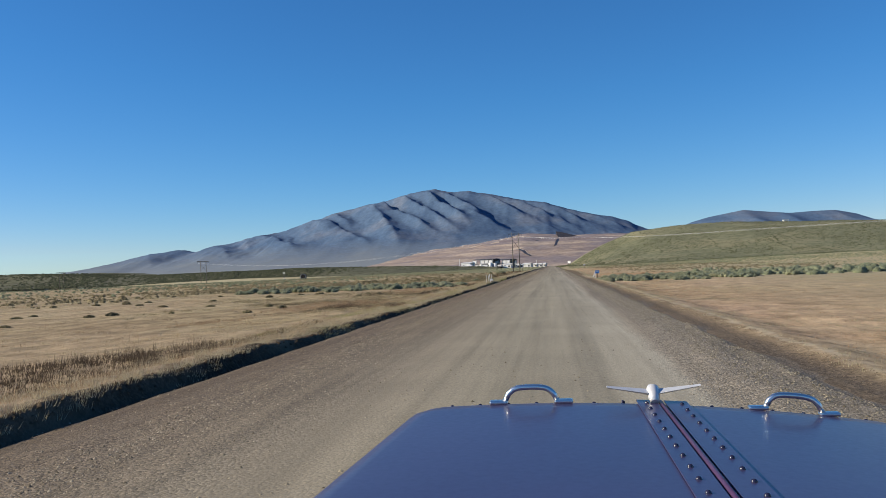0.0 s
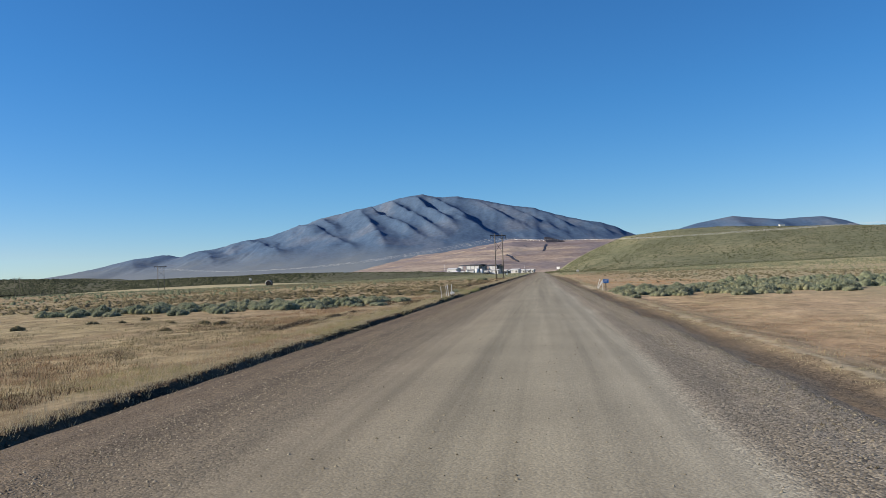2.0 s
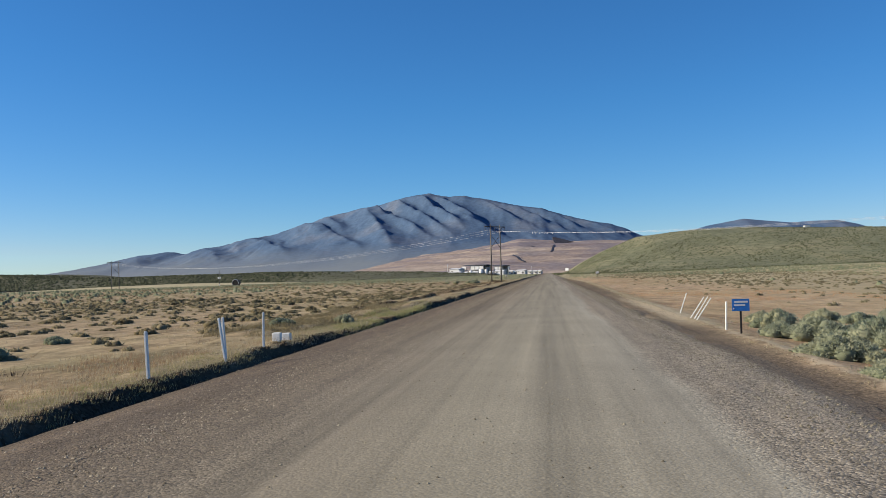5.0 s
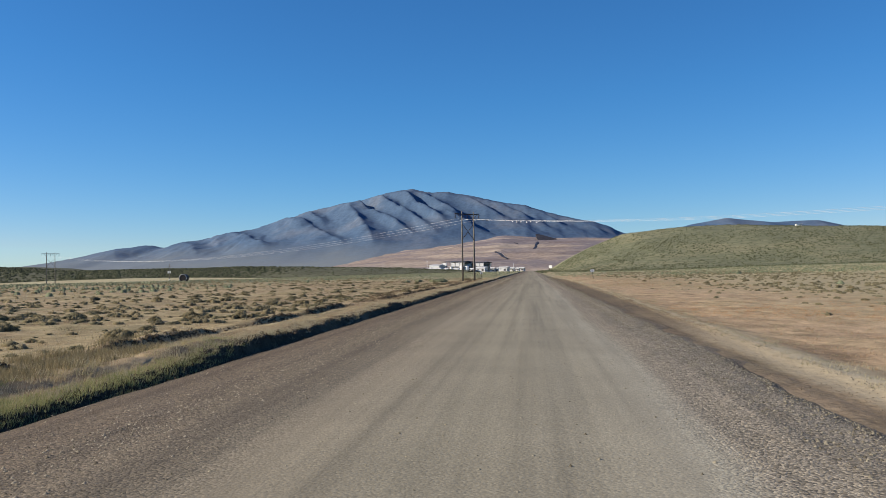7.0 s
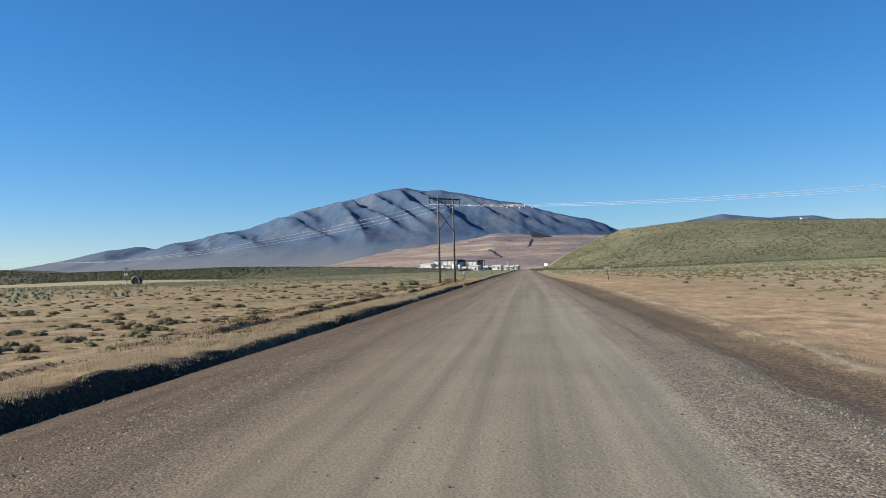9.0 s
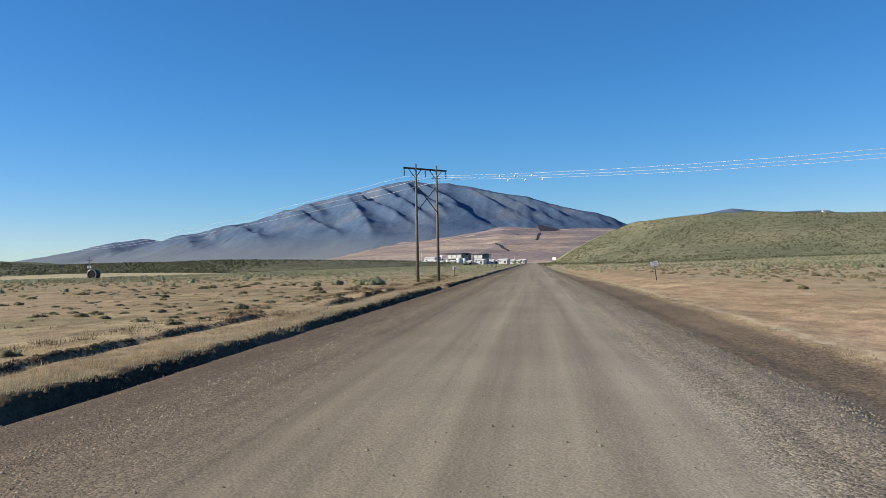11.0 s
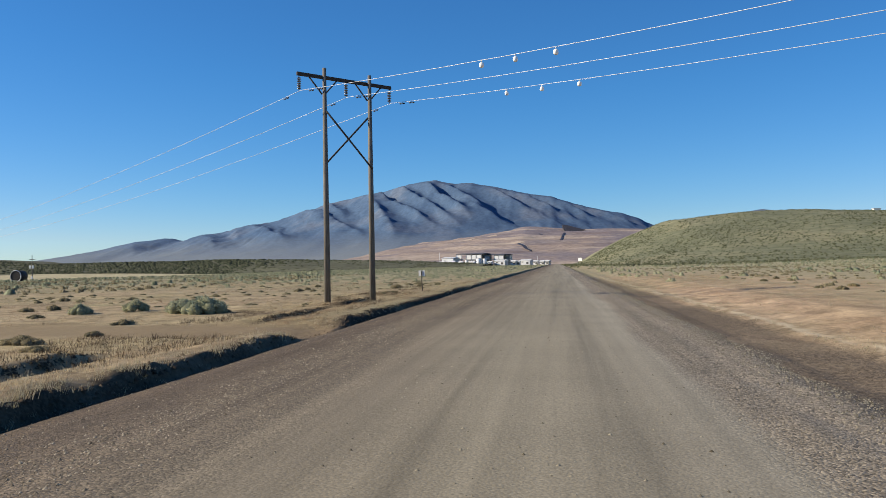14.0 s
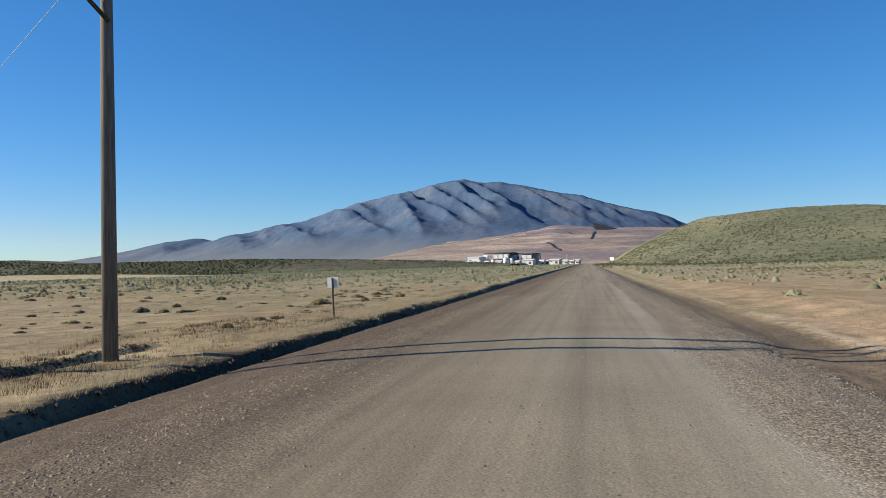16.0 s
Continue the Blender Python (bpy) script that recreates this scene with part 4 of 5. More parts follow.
# pale haul benches cut across the slope
for name, c in (("bench", ((-150, 1632), (-50, 1600), (-56, 1622), (-140, 1662))), ("bench", ((-95, 1712), (-20, 1700), (-28, 1722), (-90, 1738))), ("bench", ((-200, 1800), (-110, 1835), (-116, 1858), (-190, 1828)))):
    ob = draped(name, "pale bench cut across the slope", "", M_BENCH, *c, 0.35, 24)
    ob.parent = dump

# billboard by the far end of the road
bb = empty("billboard", pose(18.6, 938, float(max(near_hill(np.array([18.6]), np.array([938.0]))[0], 0.0)), 0, 0, -40), "white billboard beside the far road", "sign")
part("board", box((-2.0, -0.1, 1.6), (2.0, 0.1, 4.2), 0.02), M_SIGN, bb)
for s in (-1.5, 1.5):
    part("post", box((s - 0.12, 0.1, -2.5), (s + 0.12, 0.3, 4.0)), M_POST, bb)
HY = np.arange(880.0, 1000.0, 4.0)
HZS = near_hill(HY * 0 + 248.0, HY)
hk = int(np.argmax(HZS - HY * 0.036))
hut = empty("hut", pose(248, float(HY[hk]), float(HZS[hk]) - 0.3), "small white hut on the hill crest", "hut")
part("wall", box((-2.6, -2, -2.5), (2.6, 2, 2.0), 0.05), M_WHITE, hut)
part("roof", box((-2.9, -2.3, 2.004), (2.9, 2.3, 2.25), 0.05), M_CLAD, hut)

# ---- truck that the drive starts from ----
def paint():
    m, nt, b = material("dark_blue_car_paint", 0.38, 0.0)
    b.inputs["Specular IOR Level"].default_value = 0.35
    b.inputs["Coat Weight"].default_value = 0.12
    b.inputs["Coat Roughness"].default_value = 0.07
    no = n_noise(nt, 1.5, 4)
    nt.links.new(n_ramp(nt, no, [(0.3, (0.040, 0.037, 0.088)), (0.7, (0.048, 0.043, 0.100))]), b.inputs["Base Color"])
    fine = n_noise(nt, 60, 3)
    nt.links.new(n_ramp(nt, fine, [(0.3, g(0.29)), (0.7, g(0.33))]), b.inputs["Roughness"])
    return m


M_PAINT = paint()
M_CHROME = simple("worn_chrome", (0.74, 0.73, 0.70), (0.84, 0.83, 0.80), 30, 0.28, 1.0, bump=0)
M_RUBBER = simple("tyre_rubber", (0.02, 0.02, 0.02), (0.04, 0.038, 0.035), 12, 0.85)
# reddish reflection along the hinge is put into its base colour
M_HINGE = simple("hinge_with_red_reflection", (0.060, 0.030, 0.075), (0.085, 0.040, 0.095), 30, 0.4, 0.1, bump=0)
M_RIVET = simple("dark_navy_rivet_paint", (0.016, 0.016, 0.038), (0.024, 0.023, 0.05), 30, 0.25, 0.0, bump=0, spec=0.5)
M_WING = simple("brushed_silver", (0.58, 0.59, 0.60), (0.70, 0.70, 0.69), 40, 0.35, 0.35, bump=0, spec=0.5)
CX, HZ = 0.279, 1.68


def hood_z(u):
    return HZ - 0.075 * u * u - 0.052 * u


truck = empty("truck", pose(0, 0, 0), "dark blue vintage truck with riveted hood on the road", "truck")


def hood_bm():
    bm = bmesh.new()
    rows = []
    nu, ny = 40, 26
    for j in range(ny + 1):
        f = j / ny
        y = 0.75 + (2.62 - 0.75) * f
        half = 0.835 - 0.11 * f
        # rounded front corners
        cut = max(0.0, (f - 0.90) / 0.10)
        half -= 0.11 * cut ** 2.2
        row = []
        for i in range(nu + 1):
            u = -half + 2 * half * i / nu
            e = max(0.0, abs(u) - (half - 0.05)) / 0.05
            z = hood_z(u) - 0.035 * e ** 2 - 0.02 * max(0.0, (f - 0.96) / 0.04) ** 2
            row.append(bm.verts.new((CX + u, y, z)))
        rows.append(row)
    for a, b in zip(rows, rows[1:]):
        for i in range(nu):
            fc = bm.faces.new((a[i], a[i + 1], b[i + 1], b[i]))
            fc.smooth = True
    # sides and front turned down
    for side in (0, -1):
        prev = None
        for r in rows:
            v = bm.verts.new((r[side].co.x, r[side].co.y, r[side].co.z - 0.32))
            if prev:
                fc = bm.faces.new((prev[0], r[side], v, prev[1]) if side == 0 else (r[side], prev[0], prev[1], v))
                fc.smooth = True
            prev = (r[side], v)
    prev = None
    for v0 in rows[-1]:
        v = bm.verts.new((v0.co.x, v0.co.y - 0.004, v0.co.z - 0.32))
        if prev:
            bm.faces.new((v0, prev[0], prev[1], v))
        prev = (v0, v)
    bmesh.ops.recalc_face_normals(bm, faces=bm.faces)
    return bm


hood = part("hood", hood_bm(), M_PAINT, truck, "glossy dark blue hood")
for u0, u1 in ((-0.048, 0.010), (0.032, 0.098)):
    bm = bmesh.new()
    for (xa, xb) in ((u0, u1),):
        vs = [bm.verts.new((CX + u, y, hood_z(u) + dz)) for dz in (0.0015, 0.0055) for y in (0.76, 2.59) for u in (xa, xb)]
        for q in ((4, 5, 7, 6), (0, 1, 5, 4), (2, 6, 7, 3), (0, 4, 6, 2), (1, 3, 7, 5)):
            bm.faces.new([vs[k] for k in q])
    bmesh.ops.recalc_face_normals(bm, faces=bm.faces)
    part("hinge_strip", bm, M_PAINT, hood)
part("hinge", tube([(CX + 0.021, 0.77, hood_z(0.021) + 0.003), (CX + 0.021, 2.58, hood_z(0.021) + 0.003)], 0.006, 8), M_HINGE, hood, "hinge rod coloured with a reddish reflection")


def rivet_mesh():
    bm = bmesh.new()
    bmesh.ops.create_uvsphere(bm, u_segments=10, v_segments=6, radius=0.0066)
    me = bpy.data.meshes.new("rivet")
    bm.to_mesh(me)
    bm.free()
    me.materials.append(M_RIVET)
    me.polygons.foreach_set("use_smooth", [True] * len(me.polygons))
    return me


RIVET = rivet_mesh()
spots = [(u, 2.53 - 0.098 * k) for u in (-0.023, 0.077) for k in range(15)]
spots += [(-0.60 + 0.0855 * k, 2.585) for k in range(15)]
for u, y in spots:
    r = new("rivet", RIVET)
    r.parent = hood
    r.location = (CX + u, y, hood_z(u) + (0.005 if abs(u) < 0.10 else 0.0) - (0.008 if y > 2.58 else 0))

for s in (-1, 1):
    u0, u1 = (-0.455, -0.262) if s < 0 else (0.295, 0.490)
    pts = []
    for k in range(13):
        f = k / 12
        u = u0 + (u1 - u0) * (0.09 + 0.82 * f)
        lift = 0.038 * (1 - abs(2 * f - 1) ** 5) * (1 + 0.10 * math.sin(math.pi * f))
        pts.append((CX + u, 2.555, hood_z(u) + 0.006 + lift))
    part("handle", tube(pts, 0.0085, 10), M_CHROME, hood, "chrome hood handle")
    for u in (u0, u1):
        bm = bmesh.new()
        bm_box(bm, (CX + u - 0.028, 2.54, hood_z(u) - 0.001), (CX + u + 0.028, 2.572, hood_z(u) + 0.011), 0.005)
        part("handle_foot", bm, M_CHROME, hood)

orn = part("ornament", tube([(CX, 2.53, hood_z(0) + 0.008), (CX, 2.545, hood_z(0) + 0.022), (CX, 2.57, hood_z(0) + 0.038), (CX, 2.62, hood_z(0) + 0.036), (CX, 2.65, hood_z(0) + 0.03)], [0.012, 0.017, 0.019, 0.013, 0.004], 12), M_WING, hood, "silver winged hood ornament")
for s in (-1, 1):
    bm = bmesh.new()
    sec = []
    for f in (0.0, 0.35, 0.7, 1.0):
        x = CX + s * (0.012 + 0.123 * f)
        z = hood_z(0) + 0.032 + 0.020 * f
        c = 0.034 * (1 - 0.7 * f)
        sec.append([bm.verts.new(p) for p in ((x, 2.575 + c - 0.02 * f, z), (x, 2.575 - 0.02 * f, z + 0.009 * (1 - 0.6 * f)), (x, 2.575 - c - 0.02 * f, z), (x, 2.575 - 0.02 * f, z - 0.009 * (1 - 0.6 * f)))])
    for a, b in zip(sec, sec[1:]):
        for k in range(4):
            bm.faces.new((a[k], a[(k + 1) % 4], b[(k + 1) % 4], b[k]))
    bm.faces.new(sec[0])
    bm.faces.new(sec[-1])
    bmesh.ops.recalc_face_normals(bm, faces=bm.faces)
    part("wing", bm, M_WING, orn)

RZ = 0.30
part("grille", box((CX - 0.58, 2.50, RZ + 0.45), (CX + 0.58, 2.58, 1.32), 0.03), M_CHROME, truck)
part("engine_bay", box((CX - 0.60, 0.8, RZ + 0.40), (CX + 0.60, 2.49, 1.30), 0.03), M_POST, truck)
part("cowl", box((CX - 0.80, 0.45, RZ + 0.40), (CX + 0.80, 0.75, 1.52), 0.04), M_PAINT, truck)
part("cab_body", box((CX - 0.82, -1.3, RZ + 0.35), (CX + 0.82, 0.44, 1.25), 0.05), M_PAINT, truck)
part("bumper", box((CX - 0.85, 2.72, RZ + 0.28), (CX + 0.85, 2.80, RZ + 0.46), 0.02), M_CHROME, truck)
part("frame_rail", box((CX - 0.45, -1.2, RZ + 0.25), (CX + 0.45, 2.72, RZ + 0.39), 0.02), M_POST, truck)
for s in (-1, 1):
    for y in (2.05, -0.75):
        w = part("wheel", tube([(CX + s * 0.62, y, RZ + 0.385), (CX + s * 0.66, y, RZ + 0.385), (CX + s * 0.80, y, RZ + 0.385), (CX + s * 0.84, y, RZ + 0.385)], [0.33, 0.39, 0.39, 0.33], 28), M_RUBBER, truck)
        part("rim", tube([(CX + s * 0.80, y, RZ + 0.385), (CX + s * 0.85, y, RZ + 0.385)], [0.22, 0.19], 20), M_STEEL, w)
    pts = [(CX + s * 0.72, 1.45, RZ + 0.45), (CX + s * 0.72, 1.6, RZ + 0.72), (CX + s * 0.72, 1.9, RZ + 0.86), (CX + s * 0.72, 2.2, RZ + 0.86), (CX + s * 0.72, 2.5, RZ + 0.70), (CX + s * 0.72, 2.6, RZ + 0.42)]
    bm = bmesh.new()
    for a, b in zip(pts, pts[1:]):
        vs = [bm.verts.new((p[0] + d * 0.15, p[1], p[2] + t)) for p in (a, b) for d in (-1, 1) for t in (0, 0.025)]
        for q in ((1, 3, 7, 5), (0, 4, 6, 2), (0, 1, 5, 4), (2, 6, 7, 3), (0, 2, 3, 1), (4, 5, 7, 6)):
            bm.faces.new([vs[k] for k in q])
    bmesh.ops.remove_doubles(bm, verts=bm.verts, dist=0.001)
    bmesh.ops.recalc_face_normals(bm, faces=bm.faces)
    part("fender", bm, M_PAINT, truck)

# ---- plants ----
def tri_mesh(name, verts, mat):
    """One mesh of loose triangles from an array (n, 3, 3)."""
    n = len(verts)
    me = bpy.data.meshes.new(name)
    me.vertices.add(n * 3)
    me.vertices.foreach_set("co", verts.reshape(-1).astype(np.float32))
    me.loops.add(n * 3)
    me.loops.foreach_set("vertex_index", np.arange(n * 3, dtype=np.int32))
    me.polygons.add(n)
    me.polygons.foreach_set("loop_start", np.arange(0, n * 3, 3, dtype=np.int32))
    me.materials.append(mat)
    me.update(calc_edges=True)
    return me


def grass(label, mat, px, py, height, blades, spread, width=0.02):
    """Tufts of thin blades that lean outwards, on the ground."""
    n = len(px)
    pz = ground_z(px, py) - 0.02
    a = rng.random((n, blades)) * 2 * math.pi
    r = rng.random((n, blades)) * spread
    bx, by = px[:, None] + np.cos(a) * r, py[:, None] + np.sin(a) * r
    h = np.asarray(height).reshape(-1, 1) * (0.55 + 0.6 * rng.random((n, blades)))
    lean = h * (0.10 + 0.50 * rng.random((n, blades)))
    b = rng.random((n, blades)) * 2 * math.pi
    w = width * (0.6 + 0.8 * rng.random((n, blades)))
    v = np.empty((n, blades, 3, 3))
    v[..., 0, 0], v[..., 0, 1], v[..., 0, 2] = bx - np.cos(b) * w, by - np.sin(b) * w, pz[:, None]
    v[..., 1, 0], v[..., 1, 1], v[..., 1, 2] = bx + np.cos(b) * w, by + np.sin(b) * w, pz[:, None]
    v[..., 2, 0], v[..., 2, 1], v[..., 2, 2] = bx + np.cos(a) * lean + 0.12 * h, by + np.sin(a) * lean, pz[:, None] + h
    return tagged(new("grass", tri_mesh("grass", v.reshape(-1, 3, 3), mat)), label, "grass", kind="stuff")


def spread_over(n, x0, x1, y0, y1, keep=None):
    px, py = x0 + (x1 - x0) * rng.random(n), y0 + (y1 - y0) * rng.random(n)
    if keep is not None:
        ok = rng.random(n) < keep(px, py)
        px, py = px[ok], py[ok]
    return px, py


def turnout(px, py):
    """The dirt track that leaves the road: nothing grows there."""
    return 1 - smooth(263, 264.6, py) * (1 - smooth(268.2, 270, py)) * smooth(-40, -30, px)


def meadow(scale, lo, hi, seed):
    return lambda px, py: smooth(lo, hi, fbm(px * scale + seed, py * scale * 0.6 + seed, 3)) * turnout(px, py)


px, py = spread_over(8000, -10.8, -8.35, -6, 335, lambda a, b: turnout(a, b) * smooth(0.4, 0.6, vnoise(a * 0.7 + 4, b * 0.2)))
grass("russet dead weeds along the roadside bank", M_GRASS_RED, px, py, 0.06 + 0.13 * rng.random(len(px)) ** 1.5, 20, 0.22, 0.0035)
px, py = spread_over(13000, 0, 1, -6, 335, lambda a, b: turnout(0 * a - 9, b) * (0.30 + 0.70 * smooth(0.3, 0.6, vnoise(a * 2 + 3, b * 0.25))))
px = bank_lip(py) - 2.2 * px ** 1.5
grass("tall pale straw grass along the roadside bank", M_GRASS, px, py, 0.07 + 0.17 * rng.random(len(px)) ** 1.5, 22, 0.22, 0.0036)
px, py = spread_over(3600, -12.5, -9.2, 118, 150, lambda a, b: smooth(116, 122, b) * (1 - smooth(143, 150, b)) * smooth(0.3, 0.5, vnoise(a * 0.8 + 2, b * 0.6)))
grass("brown and green weeds on the second bank", M_TUFT, px, py, 0.10 + 0.18 * rng.random(len(px)), 16, 0.24, 0.007)
px, py = spread_over(3200, -8.35, -7.62, -6, 335, lambda a, b: turnout(a, b) * smooth(0.4, 0.6, vnoise(a, b * 0.3)))
grass("sparse straw weeds on the face of the bank", M_GRASS, px, py, 0.06 + 0.14 * rng.random(len(px)), 14, 0.12, 0.0035)
px, py = spread_over(26000, -42, -10, -6, 345, meadow(0.12, 0.30, 0.55, 3))
grass("short dry straw grass over the field", M_GRASS, px, py, 0.04 + 0.08 * rng.random(len(px)) ** 1.5, 9, 0.26, 0.010)
px, py = spread_over(9000, -15, -9.0, -6, 345, meadow(0.3, 0.32, 0.55, 23))
grass("straw grass in drifts behind the bank", M_GRASS, px, py, 0.04 + 0.08 * rng.random(len(px)) ** 1.6, 14, 0.30, 0.006)
px, py = spread_over(9000, -30, -9.2, -6, 345, meadow(0.10, 0.50, 0.62, 40))
grass("russet weeds in the hollow behind the bank", M_GRASS_RED, px, py, 0.06 + 0.11 * rng.random(len(px)), 14, 0.24, 0.005)
px, py = spread_over(5200, -9.6, -7.7, 118, 148, lambda a, b: smooth(116, 122, b) * (1 - smooth(140, 148, b)) * smooth(0.35, 0.5, vnoise(a, b * 0.5)))
grass("fresh green weeds at the foot of the bank", M_GRASS_GREEN, px, py, 0.05 + 0.10 * rng.random(len(px)), 20, 0.17, 0.005)
px, py = spread_over(1500, -9.8, -8.0, 116, 146, lambda a, b: smooth(0.4, 0.55, vnoise(a + 9, b * 0.5)))
grass("pale yellow-green weeds among the green", M_GRASS_YELLOW, px, py, 0.05 + 0.10 * rng.random(len(px)), 18, 0.17, 0.004)
px, py = spread_over(9000, 6.6, 24, 112, 180, lambda a, b: smooth(0.42, 0.56, fbm(a * 0.12 + 5, b * 0.05, 3)) * smooth(108, 120, b) * (1 - smooth(160, 180, b)))
grass("reddish dry grass beside the road", M_GRASS_RUSSET, px + 0.3, py, 0.06 + 0.10 * rng.random(len(px)), 14, 0.25, 0.005)
px, py = spread_over(7500, -10.4, -7.75, 28, 112, lambda a, b: smooth(0.40, 0.62, vnoise(a * 0.9, b * 0.2)))
grass("yellow-green grass along the roadside", M_GRASS_YELLOW, px, py, 0.04 + 0.10 * rng.random(len(px)), 20, 0.2, 0.0035)
px, py = spread_over(7000, -17, -9.3, 30, 112, lambda a, b: smooth(0.5, 0.66, fbm(a * 0.22 + 3, b * 0.09, 3)))
grass("clumps of russet dead weeds beside the road", M_GRASS_RED, px, py, 0.06 + 0.16 * rng.random(len(px)), 18, 0.3, 0.005)
px, py = spread_over(5200, -30, -10.2, 44, 100, lambda a, b: smooth(0.50, 0.62, fbm(a * 0.11 + 12, b * 0.10, 3)))
grass("low brown weeds in patches over the field", M_TUFT, px, py, 0.05 + 0.13 * rng.random(len(px)), 18, 0.34, 0.007)
px, py = spread_over(2600, -22, -10.0, 44, 84, lambda a, b: smooth(0.54, 0.64, fbm(a * 0.16 + 21, b * 0.12, 3)))
grass("dark clumps of dead weeds in the near field", M_WEED, px, py, 0.05 + 0.13 * rng.random(len(px)), 16, 0.3, 0.006)
px, py = spread_over(6500, -14, -9.2, 4, 116, lambda a, b: smooth(0.54, 0.64, fbm(a * 0.35 + 6, b * 0.10, 3)))
grass("dark clumps of dead weeds behind the bank", M_WEED, px, py, 0.08 + 0.20 * rng.random(len(px)), 18, 0.26, 0.006)
px, py = spread_over(5200, -14.5, -8.9, 180, 335, lambda a, b: turnout(a, b) * smooth(0.50, 0.62, fbm(a * 0.35 + 16, b * 0.12, 3)))
grass("dark clumps of dead weeds behind the bank", M_WEED, px, py, 0.06 + 0.16 * rng.random(len(px)), 18, 0.26, 0.006)
px, py = spread_over(2600, -40, -14, 20, 345, lambda a, b: turnout(a, b) * smooth(0.56, 0.66, fbm(a * 0.16 + 26, b * 0.10, 3)))
grass("dark low weeds scattered over the field", M_WEED, px, py, 0.05 + 0.12 * rng.random(len(px)), 14, 0.35, 0.009)
px, py = spread_over(16000, -150, -42, 0, 430, meadow(0.05, 0.30, 0.5, 8))
grass("short dry straw grass over the field", M_GRASS, px, py, 0.10 + 0.14 * rng.random(len(px)), 5, 0.45, 0.03)
px, py = spread_over(26000, 5.3, 16, -6, 345, meadow(0.15, 0.28, 0.5, 14))
px = px + verge(py)
grass("short dry straw grass beside the road", M_GRASS, px, py, 0.03 + 0.08 * rng.random(len(px)) ** 1.5, 11, 0.28, 0.0055)
px, py = spread_over(14000, 6.2, 22, -6, 345, meadow(0.11, 0.42, 0.56, 71))
px = px + verge(py)
grass("reddish dry grass in patches beside the road", M_GRASS_RUSSET, px, py, 0.04 + 0.09 * rng.random(len(px)) ** 1.5, 11, 0.28, 0.0055)
px, py = spread_over(4500, 5.3, 6.1, -6, 345, lambda a, b: 0.3 + 0.7 * vnoise(a, b * 0.3))
px = px + verge(py)
grass("pale straw grass along the lip of the ditch", M_GRASS, px, py, 0.03 + 0.05 * rng.random(len(px)), 9, 0.16, 0.008)
px, py = spread_over(16000, 6.5, 45, -6, 345, meadow(0.06, 0.42, 0.56, 55))
grass("russet dry grass over the field", M_GRASS_RED, px, py, 0.03 + 0.06 * rng.random(len(px)) ** 1.5, 9, 0.30, 0.011)
px, py = spread_over(15000, 15, 60, -6, 345, meadow(0.08, 0.32, 0.55, 21))
grass("short dry straw grass over the field", M_GRASS, px, py, 0.03 + 0.07 * rng.random(len(px)) ** 1.5, 8, 0.32, 0.012)
px, py = spread_over(11000, 60, 170, 40, 460, meadow(0.04, 0.3, 0.5, 31))
grass("short dry straw grass over the field", M_GRASS, px, py, 0.10 + 0.14 * rng.random(len(px)), 5, 0.45, 0.03)


def mesh_from(name, verts, faces, mats, index, soft):
    """A triangle mesh from arrays, with a material index and smooth flag for each face."""
    n = len(faces)
    me = bpy.data.meshes.new(name)
    me.vertices.add(len(verts))
    me.vertices.foreach_set("co", verts.reshape(-1).astype(np.float32))
    me.loops.add(n * 3)
    me.loops.foreach_set("vertex_index", faces.reshape(-1).astype(np.int32))
    me.polygons.add(n)
    me.polygons.foreach_set("loop_start", np.arange(0, n * 3, 3, dtype=np.int32))
    for mat in mats:
        me.materials.append(mat)
    me.polygons.foreach_set("material_index", index.astype(np.int32))
    me.update(calc_edges=True)
    me.polygons.foreach_set("use_smooth", soft.astype(bool))
    return me


def bumpy_dome(sides, rings, wide, tall, rough, closed=1.75):
    """Uneven rounded mound: vertices and triangles of rings below one top."""
    th = np.linspace(0.45, closed, rings)
    a = np.arange(sides) / sides * 2 * math.pi
    amp = 1 + rough * (rng.random((rings, sides)) - 0.5)
    x = np.sin(th)[:, None] * np.cos(a + 0.4 * th[:, None]) * amp * wide
    y = np.sin(th)[:, None] * np.sin(a + 0.4 * th[:, None]) * amp * wide
    z = np.cos(th)[:, None] * np.ones(sides) * (1 + rough * (rng.random((rings, sides)) - 0.5)) * tall
    v = np.concatenate([[(0, 0, tall)], np.stack([x, y, z], 2).reshape(-1, 3)])
    f = []
    for k in range(sides):
        n = (k + 1) % sides
        f.append((0, 1 + k, 1 + n))
        for r in range(rings - 1):
            p = 1 + r * sides
            f += [(p + k, p + sides + k, p + sides + n), (p + k, p + sides + n, p + n)]
    return v, np.array(f)


def blades_on(p, d, size, slim):
    """Leaf blades that start at p, grow roughly along d and a little upwards."""
    n = len(p)
    u = rng.normal(size=(n, 3))
    u /= np.linalg.norm(u, axis=1, keepdims=True)
    tip = d * 0.8 + u * 0.6 + np.array([0, 0, 0.4])
    tip /= np.linalg.norm(tip, axis=1, keepdims=True)
    side = np.cross(tip, u)
    side /= np.linalg.norm(side, axis=1, keepdims=True) + 1e-9
    s = size * (0.6 + 0.8 * rng.random((n, 1)))
    return np.stack([p - side * s * slim, p + side * s * slim, p + tip * s], 1).reshape(-1, 3)


